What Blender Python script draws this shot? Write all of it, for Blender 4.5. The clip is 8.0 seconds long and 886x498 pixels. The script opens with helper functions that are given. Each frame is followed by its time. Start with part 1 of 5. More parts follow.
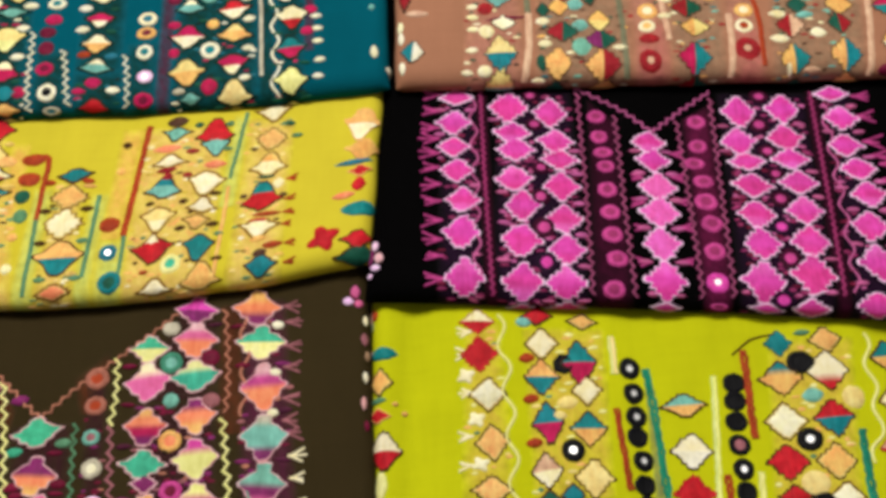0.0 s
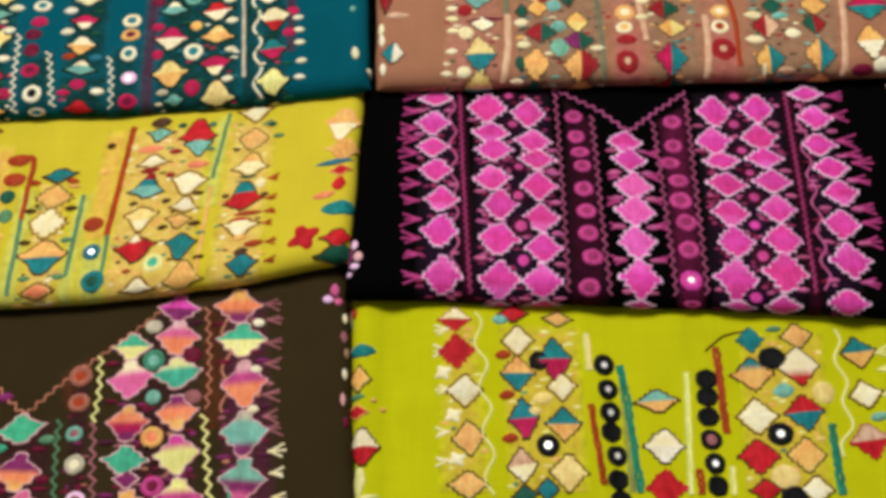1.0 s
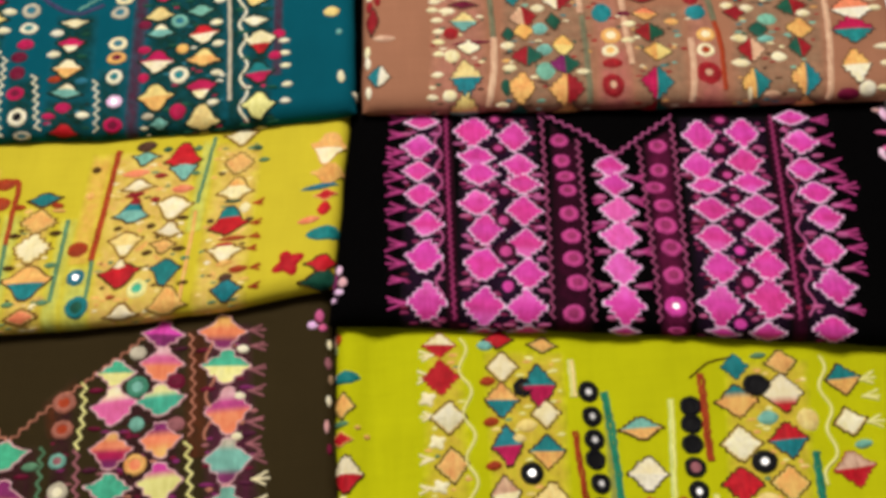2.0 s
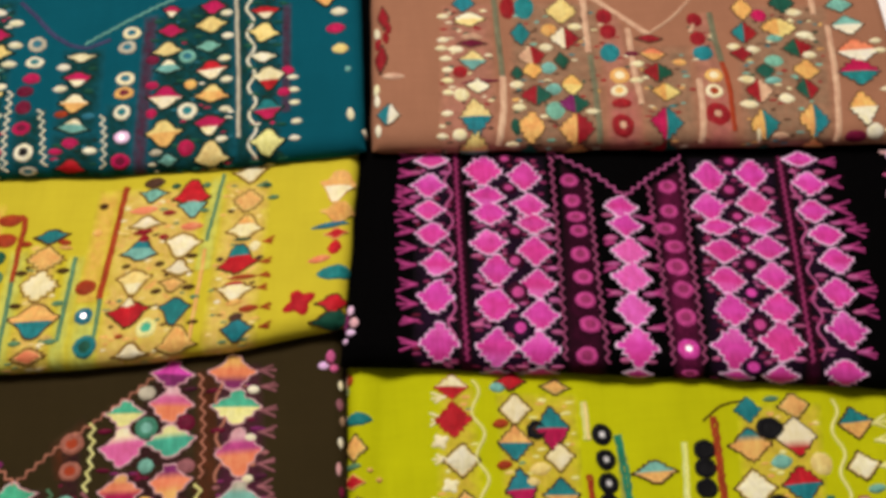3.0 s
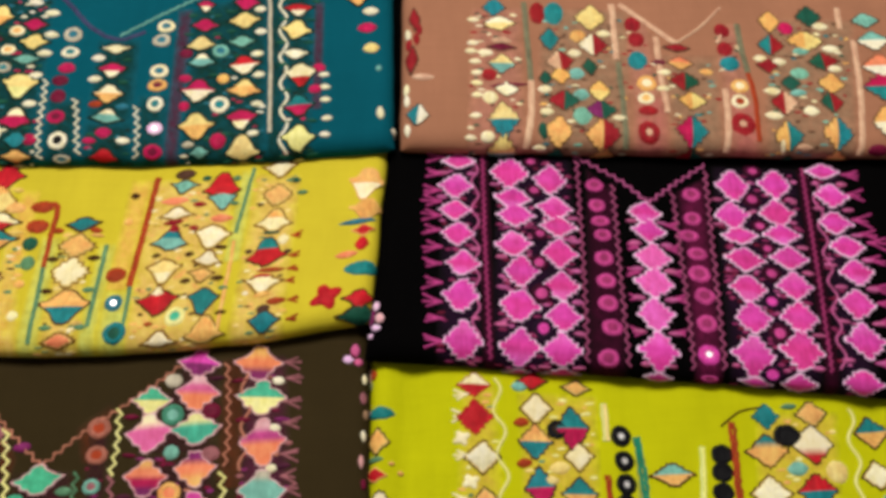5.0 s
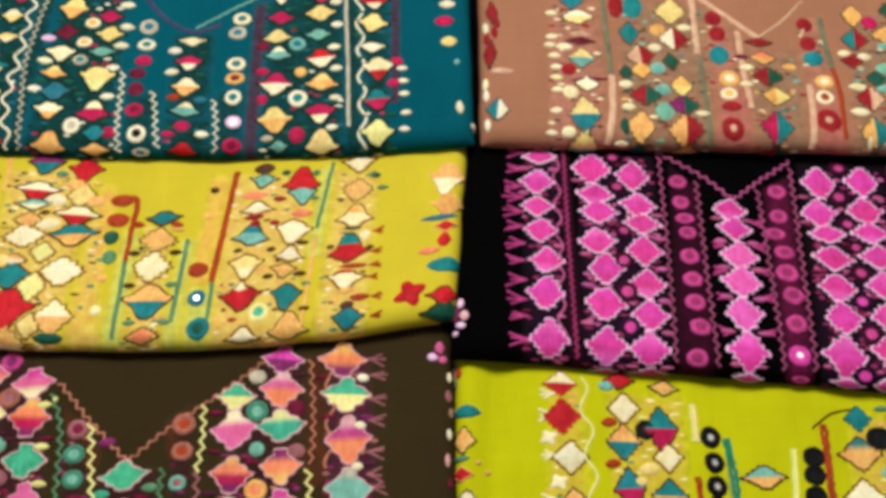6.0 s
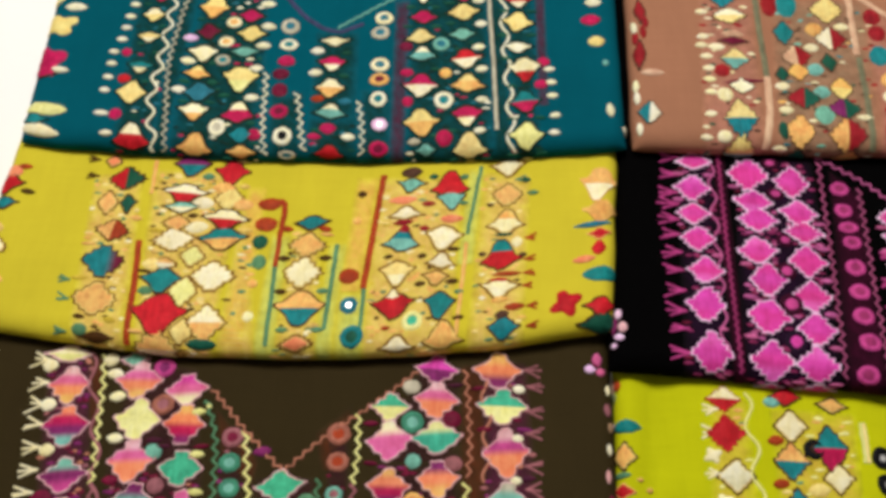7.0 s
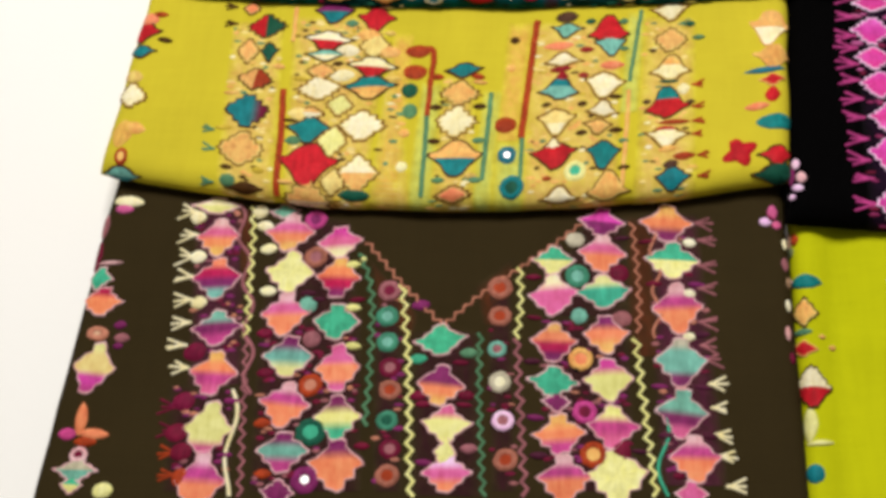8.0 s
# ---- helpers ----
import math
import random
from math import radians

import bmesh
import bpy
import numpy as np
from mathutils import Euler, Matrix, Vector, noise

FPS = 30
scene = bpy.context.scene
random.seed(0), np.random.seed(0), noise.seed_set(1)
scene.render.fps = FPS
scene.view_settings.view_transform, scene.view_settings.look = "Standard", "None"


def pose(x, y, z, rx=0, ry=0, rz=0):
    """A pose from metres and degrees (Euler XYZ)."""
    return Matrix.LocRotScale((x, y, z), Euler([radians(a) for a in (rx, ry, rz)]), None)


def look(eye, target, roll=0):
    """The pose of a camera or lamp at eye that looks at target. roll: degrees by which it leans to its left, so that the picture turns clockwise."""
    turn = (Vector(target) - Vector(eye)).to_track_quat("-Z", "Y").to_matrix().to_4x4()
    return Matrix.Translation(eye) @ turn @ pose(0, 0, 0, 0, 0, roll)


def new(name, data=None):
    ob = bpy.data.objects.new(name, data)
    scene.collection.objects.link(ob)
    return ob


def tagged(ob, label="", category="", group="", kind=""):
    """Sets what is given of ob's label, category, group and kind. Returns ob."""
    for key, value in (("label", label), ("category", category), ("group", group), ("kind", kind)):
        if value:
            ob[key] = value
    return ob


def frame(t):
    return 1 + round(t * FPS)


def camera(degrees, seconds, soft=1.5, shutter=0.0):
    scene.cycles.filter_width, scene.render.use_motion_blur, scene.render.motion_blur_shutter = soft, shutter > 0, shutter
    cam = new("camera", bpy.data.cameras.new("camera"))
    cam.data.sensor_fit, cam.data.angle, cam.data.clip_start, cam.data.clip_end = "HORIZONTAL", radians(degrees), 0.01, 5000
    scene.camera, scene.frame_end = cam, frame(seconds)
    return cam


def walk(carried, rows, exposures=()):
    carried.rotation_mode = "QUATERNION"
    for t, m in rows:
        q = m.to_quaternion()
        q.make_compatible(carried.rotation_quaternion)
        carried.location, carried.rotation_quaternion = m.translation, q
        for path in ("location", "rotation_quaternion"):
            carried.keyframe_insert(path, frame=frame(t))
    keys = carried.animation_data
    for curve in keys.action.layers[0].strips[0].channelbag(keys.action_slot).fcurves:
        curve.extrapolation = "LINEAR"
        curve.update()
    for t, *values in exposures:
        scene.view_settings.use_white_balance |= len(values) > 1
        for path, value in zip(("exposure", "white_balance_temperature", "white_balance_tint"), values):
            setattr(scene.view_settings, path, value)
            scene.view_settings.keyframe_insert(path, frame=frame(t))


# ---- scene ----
cam = camera(41.1, 8.0, soft=4.0)
PATH = [
    (0.0, (0.00218, 0.00317, 0.62092), (0.00829, 0.38719, -0.02328), -2.466),
    (0.5, (0.00871, -0.00291, 0.63419), (0.01639, 0.38028, -0.01048), -2.318),
    (1.0, (0.01458, -0.00200, 0.63124), (0.02131, 0.37982, -0.01426), -2.483),
    (1.2, (0.01725, -0.00270, 0.63195), (0.02330, 0.38068, -0.01263), -2.566),
    (2.3, (0.02319, 0.01222, 0.63769), (0.03616, 0.39691, -0.00601), -1.714),
    (2.5, (0.01797, 0.01239, 0.63298), (0.03603, 0.40164, -0.00785), -1.069),
    (3.0, (0.00153, 0.02071, 0.64001), (0.02622, 0.41662, 0.00349), 0.082),
    (3.5, (-0.00415, 0.02196, 0.63743), (0.02219, 0.41925, 0.00185), 1.040),
    (4.0, (-0.00535, 0.01839, 0.63870), (0.02119, 0.41704, 0.00397), 1.059),
    (4.5, (-0.01128, 0.01731, 0.64513), (0.01471, 0.41489, 0.00971), 1.205),
    (4.7, (-0.01148, 0.01543, 0.64689), (0.01174, 0.41322, 0.01150), 1.248),
    (5.8, (-0.03288, 0.01250, 0.64736), (-0.01252, 0.40881, 0.01095), 1.895),
    (6.0, (-0.04891, 0.02183, 0.64191), (-0.04272, 0.41509, 0.00331), 0.067),
    (6.5, (-0.08550, 0.03854, 0.64515), (-0.10960, 0.43169, 0.00691), -3.260),
    (7.0, (-0.10277, 0.04367, 0.63684), (-0.13867, 0.42711, -0.00673), -4.713),
    (7.5, (-0.12391, 0.03849, 0.62800), (-0.18466, 0.39157, -0.03090), -8.813),
    (8.0, (-0.15963, 0.03557, 0.59774), (-0.23699, 0.35861, -0.07468), -11.756),
]
walk(cam, [(t, look(eye, target, roll)) for t, eye, target, roll in PATH],
     exposures=[(0.0, 0.03, 6550, 11.5), (1.0, -0.08, 6650, 13), (2.5, -0.12, 6800, 17), (3.0, -0.21, 6850, 18), (4.5, -0.12, 6800, 17), (5.8, 0.0, 6700, 12), (6.0, 0.02, 6650, 12), (6.5, -0.10, 6600, 11), (7.5, -0.12, 6580, 12.5), (8.0, -0.06, 6570, 12)])

# ---- light: one broad ceiling lamp over the display, unseen plain grey room round it ----
world = bpy.data.worlds.new("world")
scene.world = world
world.use_nodes = True
world.node_tree.nodes["Background"].inputs["Color"].default_value = (1.0, 0.97, 0.92, 1)
world.node_tree.nodes["Background"].inputs["Strength"].default_value = 0.3


def lamp(name, eye, target, size, power, colour):
    data = bpy.data.lights.new(name, "AREA")
    data.shape, data.size, data.size_y, data.energy, data.color = "RECTANGLE", size[0], size[1], power, colour
    ob = new(name, data)
    ob.matrix_world = look(eye, target)
    return ob


lamp("ceiling_lamp", (-0.28, 1.45, 2.34), (-0.05, 0.4, 0.0), (1.1, 0.8), 76.5, (1.0, 0.97, 0.91))


# ---- materials ----
def shader(name, rough=0.8, metal=0.0, sheen=0.0, gloss=0.06):
    m = bpy.data.materials.new(name)
    m.use_nodes = True
    n, link = m.node_tree.nodes, m.node_tree.links.new
    bsdf = n["Principled BSDF"]
    bsdf.inputs["Roughness"].default_value = rough
    bsdf.inputs["Metallic"].default_value = metal
    bsdf.inputs["Sheen Weight"].default_value = sheen
    bsdf.inputs["Specular IOR Level"].default_value = gloss
    return m, n, link, bsdf


def noise_node(n, link, scale, detail=3.0, stretch=(1, 1, 1)):
    place = n.new("ShaderNodeNewGeometry")
    mapping = n.new("ShaderNodeMapping")
    mapping.inputs["Scale"].default_value = stretch
    tex = n.new("ShaderNodeTexNoise")
    tex.inputs["Scale"].default_value = scale
    tex.inputs["Detail"].default_value = detail
    link(place.outputs["Position"], mapping.inputs["Vector"])
    link(mapping.outputs["Vector"], tex.inputs["Vector"])
    return tex


def mixed(n, link, fac, a, b, kind="MIX"):
    mix = n.new("ShaderNodeMix")
    mix.data_type, mix.blend_type = "RGBA", kind
    for socket, value in ((mix.inputs[0], fac), (mix.inputs[6], a), (mix.inputs[7], b)):
        if isinstance(value, bpy.types.NodeSocket):
            link(value, socket)
        else:
            socket.default_value = value
    return mix.outputs[2]


def ramp(n, link, value, low, high):
    r = n.new("ShaderNodeMapRange")
    r.inputs["From Min"].default_value, r.inputs["From Max"].default_value = low, high
    link(value, r.inputs["Value"])
    return r.outputs["Result"]


def bumped(n, link, bsdf, heights, strength, distance):
    normal = None
    for h in heights:
        b = n.new("ShaderNodeBump")
        b.inputs["Strength"].default_value, b.inputs["Distance"].default_value = strength, distance
        link(h, b.inputs["Height"])
        if normal is not None:
            link(normal, b.inputs["Normal"])
        normal = b.outputs["Normal"]
    link(normal, bsdf.inputs["Normal"])


def cloth(name, colour, tone, rough=0.85, sheen=0.0):
    """Plain woven cotton: a fine weave, faint slubs along the warp and broad uneven dyeing towards the second tone."""
    m, n, link, bsdf = shader(name, rough, 0.0, sheen, 0.02)
    broad = noise_node(n, link, 14, 3, (1, 0.6, 1))
    slub = noise_node(n, link, 260, 4, (1, 0.12, 1))
    weft = noise_node(n, link, 260, 4, (0.12, 1, 1))
    fine = noise_node(n, link, 1400, 2)
    c = mixed(n, link, ramp(n, link, broad.outputs["Fac"], 0.35, 0.7), (*colour, 1), (*tone, 1))
    c = mixed(n, link, 0.06, c, slub.outputs["Fac"], "OVERLAY")
    c = mixed(n, link, 0.05, c, weft.outputs["Fac"], "OVERLAY")
    link(c, bsdf.inputs["Base Color"])
    bumped(n, link, bsdf, (slub.outputs["Fac"], weft.outputs["Fac"], fine.outputs["Fac"]), 0.35, 0.0006)
    return m


def thread(name, rough=0.55, sheen=0.0, streaks=0.45):
    """Embroidery floss: the dyed colour of each motif, streaked along its stitches."""
    m, n, link, bsdf = shader(name, rough, 0.0, sheen)
    dye = n.new("ShaderNodeVertexColor")
    dye.layer_name = "dye"
    streak = noise_node(n, link, 420, 3, (1, 0.18, 1))
    patch = noise_node(n, link, 150, 2)
    c = mixed(n, link, streaks, dye.outputs["Color"], streak.outputs["Fac"], "OVERLAY")
    c = mixed(n, link, 0.4, c, patch.outputs["Fac"], "OVERLAY")
    link(c, bsdf.inputs["Base Color"])
    bumped(n, link, bsdf, (streak.outputs["Fac"], patch.outputs["Fac"]), 0.5, 0.0008)
    return m


def plain(name, colour, rough, metal=0.0, scale=3.0, amount=0.06):
    m, n, link, bsdf = shader(name, rough, metal)
    broad = noise_node(n, link, scale, 4)
    fine = noise_node(n, link, scale * 60, 3)
    c = mixed(n, link, amount, (*colour, 1), broad.outputs["Fac"], "OVERLAY")
    link(c, bsdf.inputs["Base Color"])
    bumped(n, link, bsdf, (fine.outputs["Fac"],), 0.1, 0.001)
    return m


FLOSS = thread("embroidery_floss")
STITCHED = thread("stitched_ground", 0.8, 0.0, 0.2)
MIRROR = plain("mirror_glass", (0.94, 0.94, 0.94), 0.42, 1.0)
WHITE = plain("white_surface", (0.93, 0.93, 0.91), 0.5)
# unseen walls and ceiling: grey, so that little light bounces into the shadows
WALL = plain("wall_paint", (0.27, 0.265, 0.25), 0.7)

# dyes, by letter
DYES = {
    "W": (0.88, 0.80, 0.50), "Y": (0.83, 0.66, 0.24), "L": (0.80, 0.78, 0.30), "O": (0.80, 0.44, 0.13), "F": (0.84, 0.26, 0.12),
    "R": (0.52, 0.014, 0.022), "C": (0.47, 0.011, 0.08), "T": (0.008, 0.20, 0.22), "A": (0.17, 0.45, 0.36), "G": (0.01, 0.09, 0.055),
    "E": (0.05, 0.42, 0.26), "K": (0.006, 0.006, 0.007), "P": (0.72, 0.11, 0.45), "H": (0.63, 0.055, 0.35), "M": (0.16, 0.008, 0.035),
    "V": (0.21, 0.022, 0.12), "B": (0.065, 0.026, 0.006), "I": (0.88, 0.58, 0.82), "S": (0.5, 0.46, 0.34), "D": (0.006, 0.022, 0.014),
    "U": (0.02, 0.16, 0.22), "N": (0.33, 0.12, 0.14), "X": (0.84, 0.8, 0.58), "Z": (0.16, 0.19, 0.08), "J": (0.36, 0.045, 0.012),
    "Q": (0.05, 0.008, 0.03), "g": (0.09, 0.23, 0.12),
}


# ---- structure ----
def part(name, bm, material, parent=None, label=""):
    mesh = bpy.data.meshes.new(name)
    bm.normal_update()
    bm.to_mesh(mesh)
    bm.free()
    for m in material if isinstance(material, (list, tuple)) else (material,):
        mesh.materials.append(m)
    ob = new(name, mesh)
    ob.parent = parent
    if label:
        ob["label"] = label
    return ob


def box(bm, lo, hi):
    made = bmesh.ops.create_cube(bm, size=1.0)
    for v in made["verts"]:
        for k in range(3):
            v.co[k] = lo[k] if v.co[k] < 0 else hi[k]


def slab(name, lo, hi, material, label, category):
    bm = bmesh.new()
    box(bm, lo, hi)
    bmesh.ops.bevel(bm, geom=bm.edges[:], offset=0.004, segments=1, affect="EDGES")
    return tagged(part(name, bm, material), label, category, kind="structure")


FLOOR = -0.02
slab("floor", (-2.2, -1.8, FLOOR - 0.1), (2.2, 2.6, FLOOR), WHITE, "plain white smooth surface under the laid-out clothes", "floor")
slab("wall_north", (-2.3, 2.6, FLOOR - 0.1), (2.3, 2.7, 2.6), WALL, "unseen plain grey wall, darkened to limit bounce light", "wall")
slab("wall_south", (-2.3, -1.9, FLOOR - 0.1), (2.3, -1.8, 2.6), WALL, "unseen plain grey wall, darkened to limit bounce light", "wall")
slab("wall_west", (-2.3, -1.8, FLOOR - 0.1), (-2.2, 2.6, 2.6), WALL, "unseen plain grey wall, darkened to limit bounce light", "wall")
slab("wall_east", (2.2, -1.8, FLOOR - 0.1), (2.3, 2.6, 2.6), WALL, "unseen plain grey wall, darkened to limit bounce light", "wall")
slab("ceiling", (-2.3, -1.9, 2.6), (2.3, 2.7, 2.7), WALL, "unseen plain grey ceiling above the display, darkened to limit bounce light", "ceiling")


# ---- folded garments ----
class Garment:
    """A folded tunic: a soft slab with a round fold in front. s runs across from its left side, a along the cloth
    from the front fold backwards over the top, both in metres; h is the height over the cloth."""

    def __init__(self, name, label, material, base, left, right, front, depth, top, r, ripple, seed, thin, creases=(), slide=(0.0, 0.0)):
        self.name, self.label, self.material, self.base = name, label, material, base
        self.left, self.right, self.front, self.depth = left, right, front, depth
        self.top, self.r, self.ripple, self.seed, self.creases = top, r, ripple, seed, creases
        self.width = right[0] - left[0]
        self.span = self.width + r * (math.pi - 2)
        self.roll = 1.5 * r if r > thin else r
        self.ease = (self.roll - thin) * (math.pi / 2 - 1) + slide[1]
        self.slide = (r - thin) * (math.pi / 2 - 1) + slide[0]
        self.taken, self.pending = [], []
        self.ob = new(name)
        self.ob.location = (0.5 * (left[0] + right[0]), front[1] + 0.5 * depth, FLOOR)
        tagged(self.ob, label, "folded tunic", "folded tunics laid out in rows")

    @staticmethod
    def turned(e, r):
        """How far in from a round edge, and how high on it, a place lies that is e along the cloth from its middle."""
        quarter = r * math.pi / 2
        if e > quarter:
            return r + e - quarter, 1.0
        if e > -quarter:
            return r - r * math.cos(e / r), math.sin(e / r)
        return r - quarter - e, -1.0

    def spot(self, s, a):
        r = self.r
        d, lift = self.turned(a, self.roll)
        e, side = self.turned(min(s, self.span - s), r)
        q = e / self.width if s < self.span / 2 else 1 - e / self.width
        k = d / self.depth
        xl = self.left[0] + (self.left[1] - self.left[0]) * k
        xr = self.right[0] + (self.right[1] - self.right[0]) * k
        fl, fm, fr = self.front
        bow = fm - 0.5 * (fl + fr)
        fade = max(0.0, 1 - d / 0.2)
        x = xl + (xr - xl) * q
        y = fl + (fr - fl) * q + bow * 4 * q * (1 - q) * fade + d
        zt = self.top[0] + (self.top[1] - self.top[0]) * k
        wave = self.ripple * (noise.noise((x * 30 + self.seed, y * 7, 0.3)) + 0.6 * noise.noise((x * 11, y * 16 + self.seed, 1.7)))
        wave += 0.4 * self.ripple * noise.noise((x * 75, y * 50, self.seed))
        for place, deep, wide in self.creases:
            wave -= deep * math.exp(-((x - place - 0.004 * math.sin(y * 21)) / wide) ** 2)
        hold = min(1.0, max(0.0, e / 0.02)) * max(0.0, lift)
        sway = 0.0012 * noise.noise((y * 28, self.seed, 3.1)) * max(0.0, 1 - e / 0.03)
        dip = 0.0010 * noise.noise((x * 34, self.seed, 5.3)) * max(0.0, 1 - d / 0.03)
        return Vector((x + sway, y + dip, zt - r + r * side * lift + wave * hold))

    def at(self, s, a, h=0.0):
        s, a = s + self.slide, a + self.ease
        p = self.spot(s, a)
        if h:
            e = 0.0008
            n = (self.spot(s + e, a) - self.spot(s - e, a)).cross(self.spot(s, a + e) - self.spot(s, a - e))
            p += n.normalized() * h
        return p

    def sheet(self):
        """A closed sheet of cloth: top, front fold, round sides and underside."""
        r = self.r
        quarter, w = r * math.pi / 2, self.span
        turn = self.roll * math.pi / 2
        back = self.depth + turn - self.roll
        rim = [quarter * i / 6 for i in range(6)]
        across = rim + [quarter + (w - 2 * quarter) * i / 110 for i in range(111)] + [w - v for v in reversed(rim)]
        along = [-back + (back - turn) * i / 12 for i in range(12)] + [turn * (i / 10 - 1) for i in range(21)]
        along += [turn + (back - turn) * i / 110 for i in range(1, 111)]
        bm = bmesh.new()
        grid = [[bm.verts.new(self.spot(s, a)) for s in across] for a in along]
        for near, far in zip(grid, grid[1:]):
            for i in range(len(across) - 1):
                bm.faces.new((near[i], near[i + 1], far[i + 1], far[i]))
        bm.faces.new([*grid[0][::-1], *grid[-1]])
        bmesh.ops.remove_doubles(bm, verts=bm.verts, dist=1e-6)
        for f in bm.faces:
            f.smooth = True
        return bm

    def build(self):
        self.add("cloth", self.sheet(), self.material)

    def add(self, name, bm, material, label=""):
        ob = part(name, bm, material, self.ob, label)
        ob.matrix_parent_inverse = Matrix.Translation(self.ob.location).inverted()
        return ob


CLOTHS = {}


def garment(key, *args):
    CLOTHS[key] = Garment(*args)
    CLOTHS[key].build()
    return CLOTHS[key]


DYED = {
    "teal": (0.0, 0.082, 0.116), "tan": (0.345, 0.157, 0.091), "yellow": (0.575, 0.485, 0.031),
    "black": (0.0009, 0.0008, 0.0009), "brown": (0.034, 0.024, 0.0092), "lime": (0.495, 0.515, 0.006),
}
COTTON = {k: cloth(k + "_cotton", tuple(0.94 * v for v in c), tuple(1.08 * v for v in c)) for k, c in DYED.items()}

teal = garment("teal", "folded_tunic", "folded teal cotton tunic with multicolour diamond embroidery and mirrors", COTTON["teal"], DYED["teal"],
               (-0.423, -0.427), (-0.0205, -0.0195), (0.504, 0.487, 0.495), 0.30, (0.014, -0.004), 0.0090, 0.0016, 1.0, 0.006, (), (0.003, -0.007))
tan = garment("tan", "folded_tunic", "folded tan cotton tunic with red, green and cream embroidery", COTTON["tan"], DYED["tan"],
              (-0.0165, -0.0105), (0.350, 0.370), (0.495, 0.488, 0.482), 0.30, (0.014, -0.004), 0.0090, 0.0016, 2.0, 0.006, (), (-0.0015, -0.008))
yellow = garment("yellow", "folded_tunic", "folded yellow cotton tunic with orange, red and teal embroidery", COTTON["yellow"], DYED["yellow"],
                 (-0.433, -0.429), (-0.036, -0.022), (0.366, 0.343, 0.361), 0.18, (0.018, -0.004), 0.0090, 0.0016, 3.0, 0.0065, (), (0.003, -0.002))
black = garment("black", "folded_tunic", "folded black cotton tunic densely embroidered in bright pink", COTTON["black"], DYED["black"],
                (-0.040, -0.022), (0.323, 0.340), (0.336, 0.319, 0.296), 0.20, (0.016, -0.004), 0.0090, 0.0016, 4.0, 0.0065, (), (0.0, -0.002))
brown = garment("brown", "folded_tunic", "folded dark brown cotton tunic with pink, orange and green embroidery", COTTON["brown"], DYED["brown"],
                (-0.4555, -0.425), (-0.034, -0.038), (0.02, 0.02, 0.02), 0.37, (-0.005, 0.004), 0.009, 0.0014, 5.0, 0.009, (), (0.003, 0.0))
lime = garment("lime", "folded_tunic", "folded lime-green cotton tunic with cream, red and black-ringed mirror embroidery", COTTON["lime"], DYED["lime"],
               (-0.040, -0.036), (0.33, 0.33), (0.02, 0.02, 0.02), 0.36, (-0.005, 0.004), 0.009, 0.0017, 6.0, 0.009, ((-0.013, 0.0042, 0.012), (0.118, 0.0022, 0.010), (0.262, 0.0024, 0.011)))


def gap_backing(g, lo, hi):
    """A flat double sheet of the tunic's cloth, added under the row behind to stand in for the shade in its gap."""
    bm = bmesh.new()
    nx, ny = 40, 20
    spot = lambda i, j, z: Vector((lo[0] + (hi[0] - lo[0]) * i / nx, lo[1] + (hi[1] - lo[1]) * j / ny, z))
    for z, down in ((hi[2], False), (lo[2], True)):
        rows = []
        for j in range(ny + 1):
            rows.append([bm.verts.new(spot(i, j, z + (0.0 if down else 0.0008 * noise.noise((i * 0.4, j * 0.4, g.seed))))) for i in range(nx + 1)])
        for near, far in zip(rows, rows[1:]):
            for i in range(nx):
                q = (near[i], near[i + 1], far[i + 1], far[i])
                bm.faces.new(q[::-1] if down else q).smooth = True
    bmesh.ops.bridge_loops(bm, edges=[e for e in bm.edges if e.is_boundary])
    g.add("gap_backing", bm, g.material)


# black sheet added to darken the gap between the teal and tan tunics
gap_backing(black, (-0.06, 0.505, FLOOR + 0.0005), (0.30, 0.68, FLOOR + 0.0045))
DYES.update({"p": (0.42, 0.13, 0.11), "y": (0.70, 0.48, 0.13), "t": (0.012, 0.20, 0.12), "j": (0.74, 0.43, 0.46), "f": (0.66, 0.12, 0.30), "c": (0.50, 0.20, 0.13), "h": (0.28, 0.028, 0.115), "s": (0.50, 0.055, 0.24), "a": (0.64, 0.045, 0.29), "b": (0.045, 0.02, 0.007), "z": (0.40, 0.17, 0.12), "u": (0.34, 0.37, 0.006), "q": (0.036, 0.0018, 0.014), "v": (0.075, 0.013, 0.034), "n": (0.036, 0.009, 0.013), "e": (0.27, 0.165, 0.098), "o": (0.52, 0.25, 0.09), "i": (0.64, 0.40, 0.26), "r": (0.30, 0.014, 0.020), "x": (0.085, 0.038, 0.022), "w": (0.52, 0.11, 0.29), "l": (0.60, 0.44, 0.05), "d": (0.003, 0.030, 0.021), "k": (0.014, 0.003, 0.016), "m": (0.05, 0.05, 0.12), "9": (0.17, 0.075, 0.012), "0": (0.10, 0.006, 0.038), "8": (0.17, 0.17, 0.10), "5": (0.05, 0.24, 0.15), "6": (0.36, 0.13, 0.09), "7": (0.34, 0.07, 0.17), "3": (0.085, 0.022, 0.008), "4": (0.74, 0.55, 0.16), "1": (0.52, 0.58, 0.13), "2": (0.74, 0.44, 0.09)})
DICE = random.Random(7)


# ---- embroidery: every motif is laid on the cloth of its tunic, sizes in millimetres ----
def dyed(bm, face, colours):
    layer = bm.loops.layers.float_color["dye"]
    for loop, c in zip(face.loops, colours):
        loop[layer] = (*c, 1.0)


def canvas():
    bm = bmesh.new()
    bm.loops.layers.float_color.new("dye")
    return bm


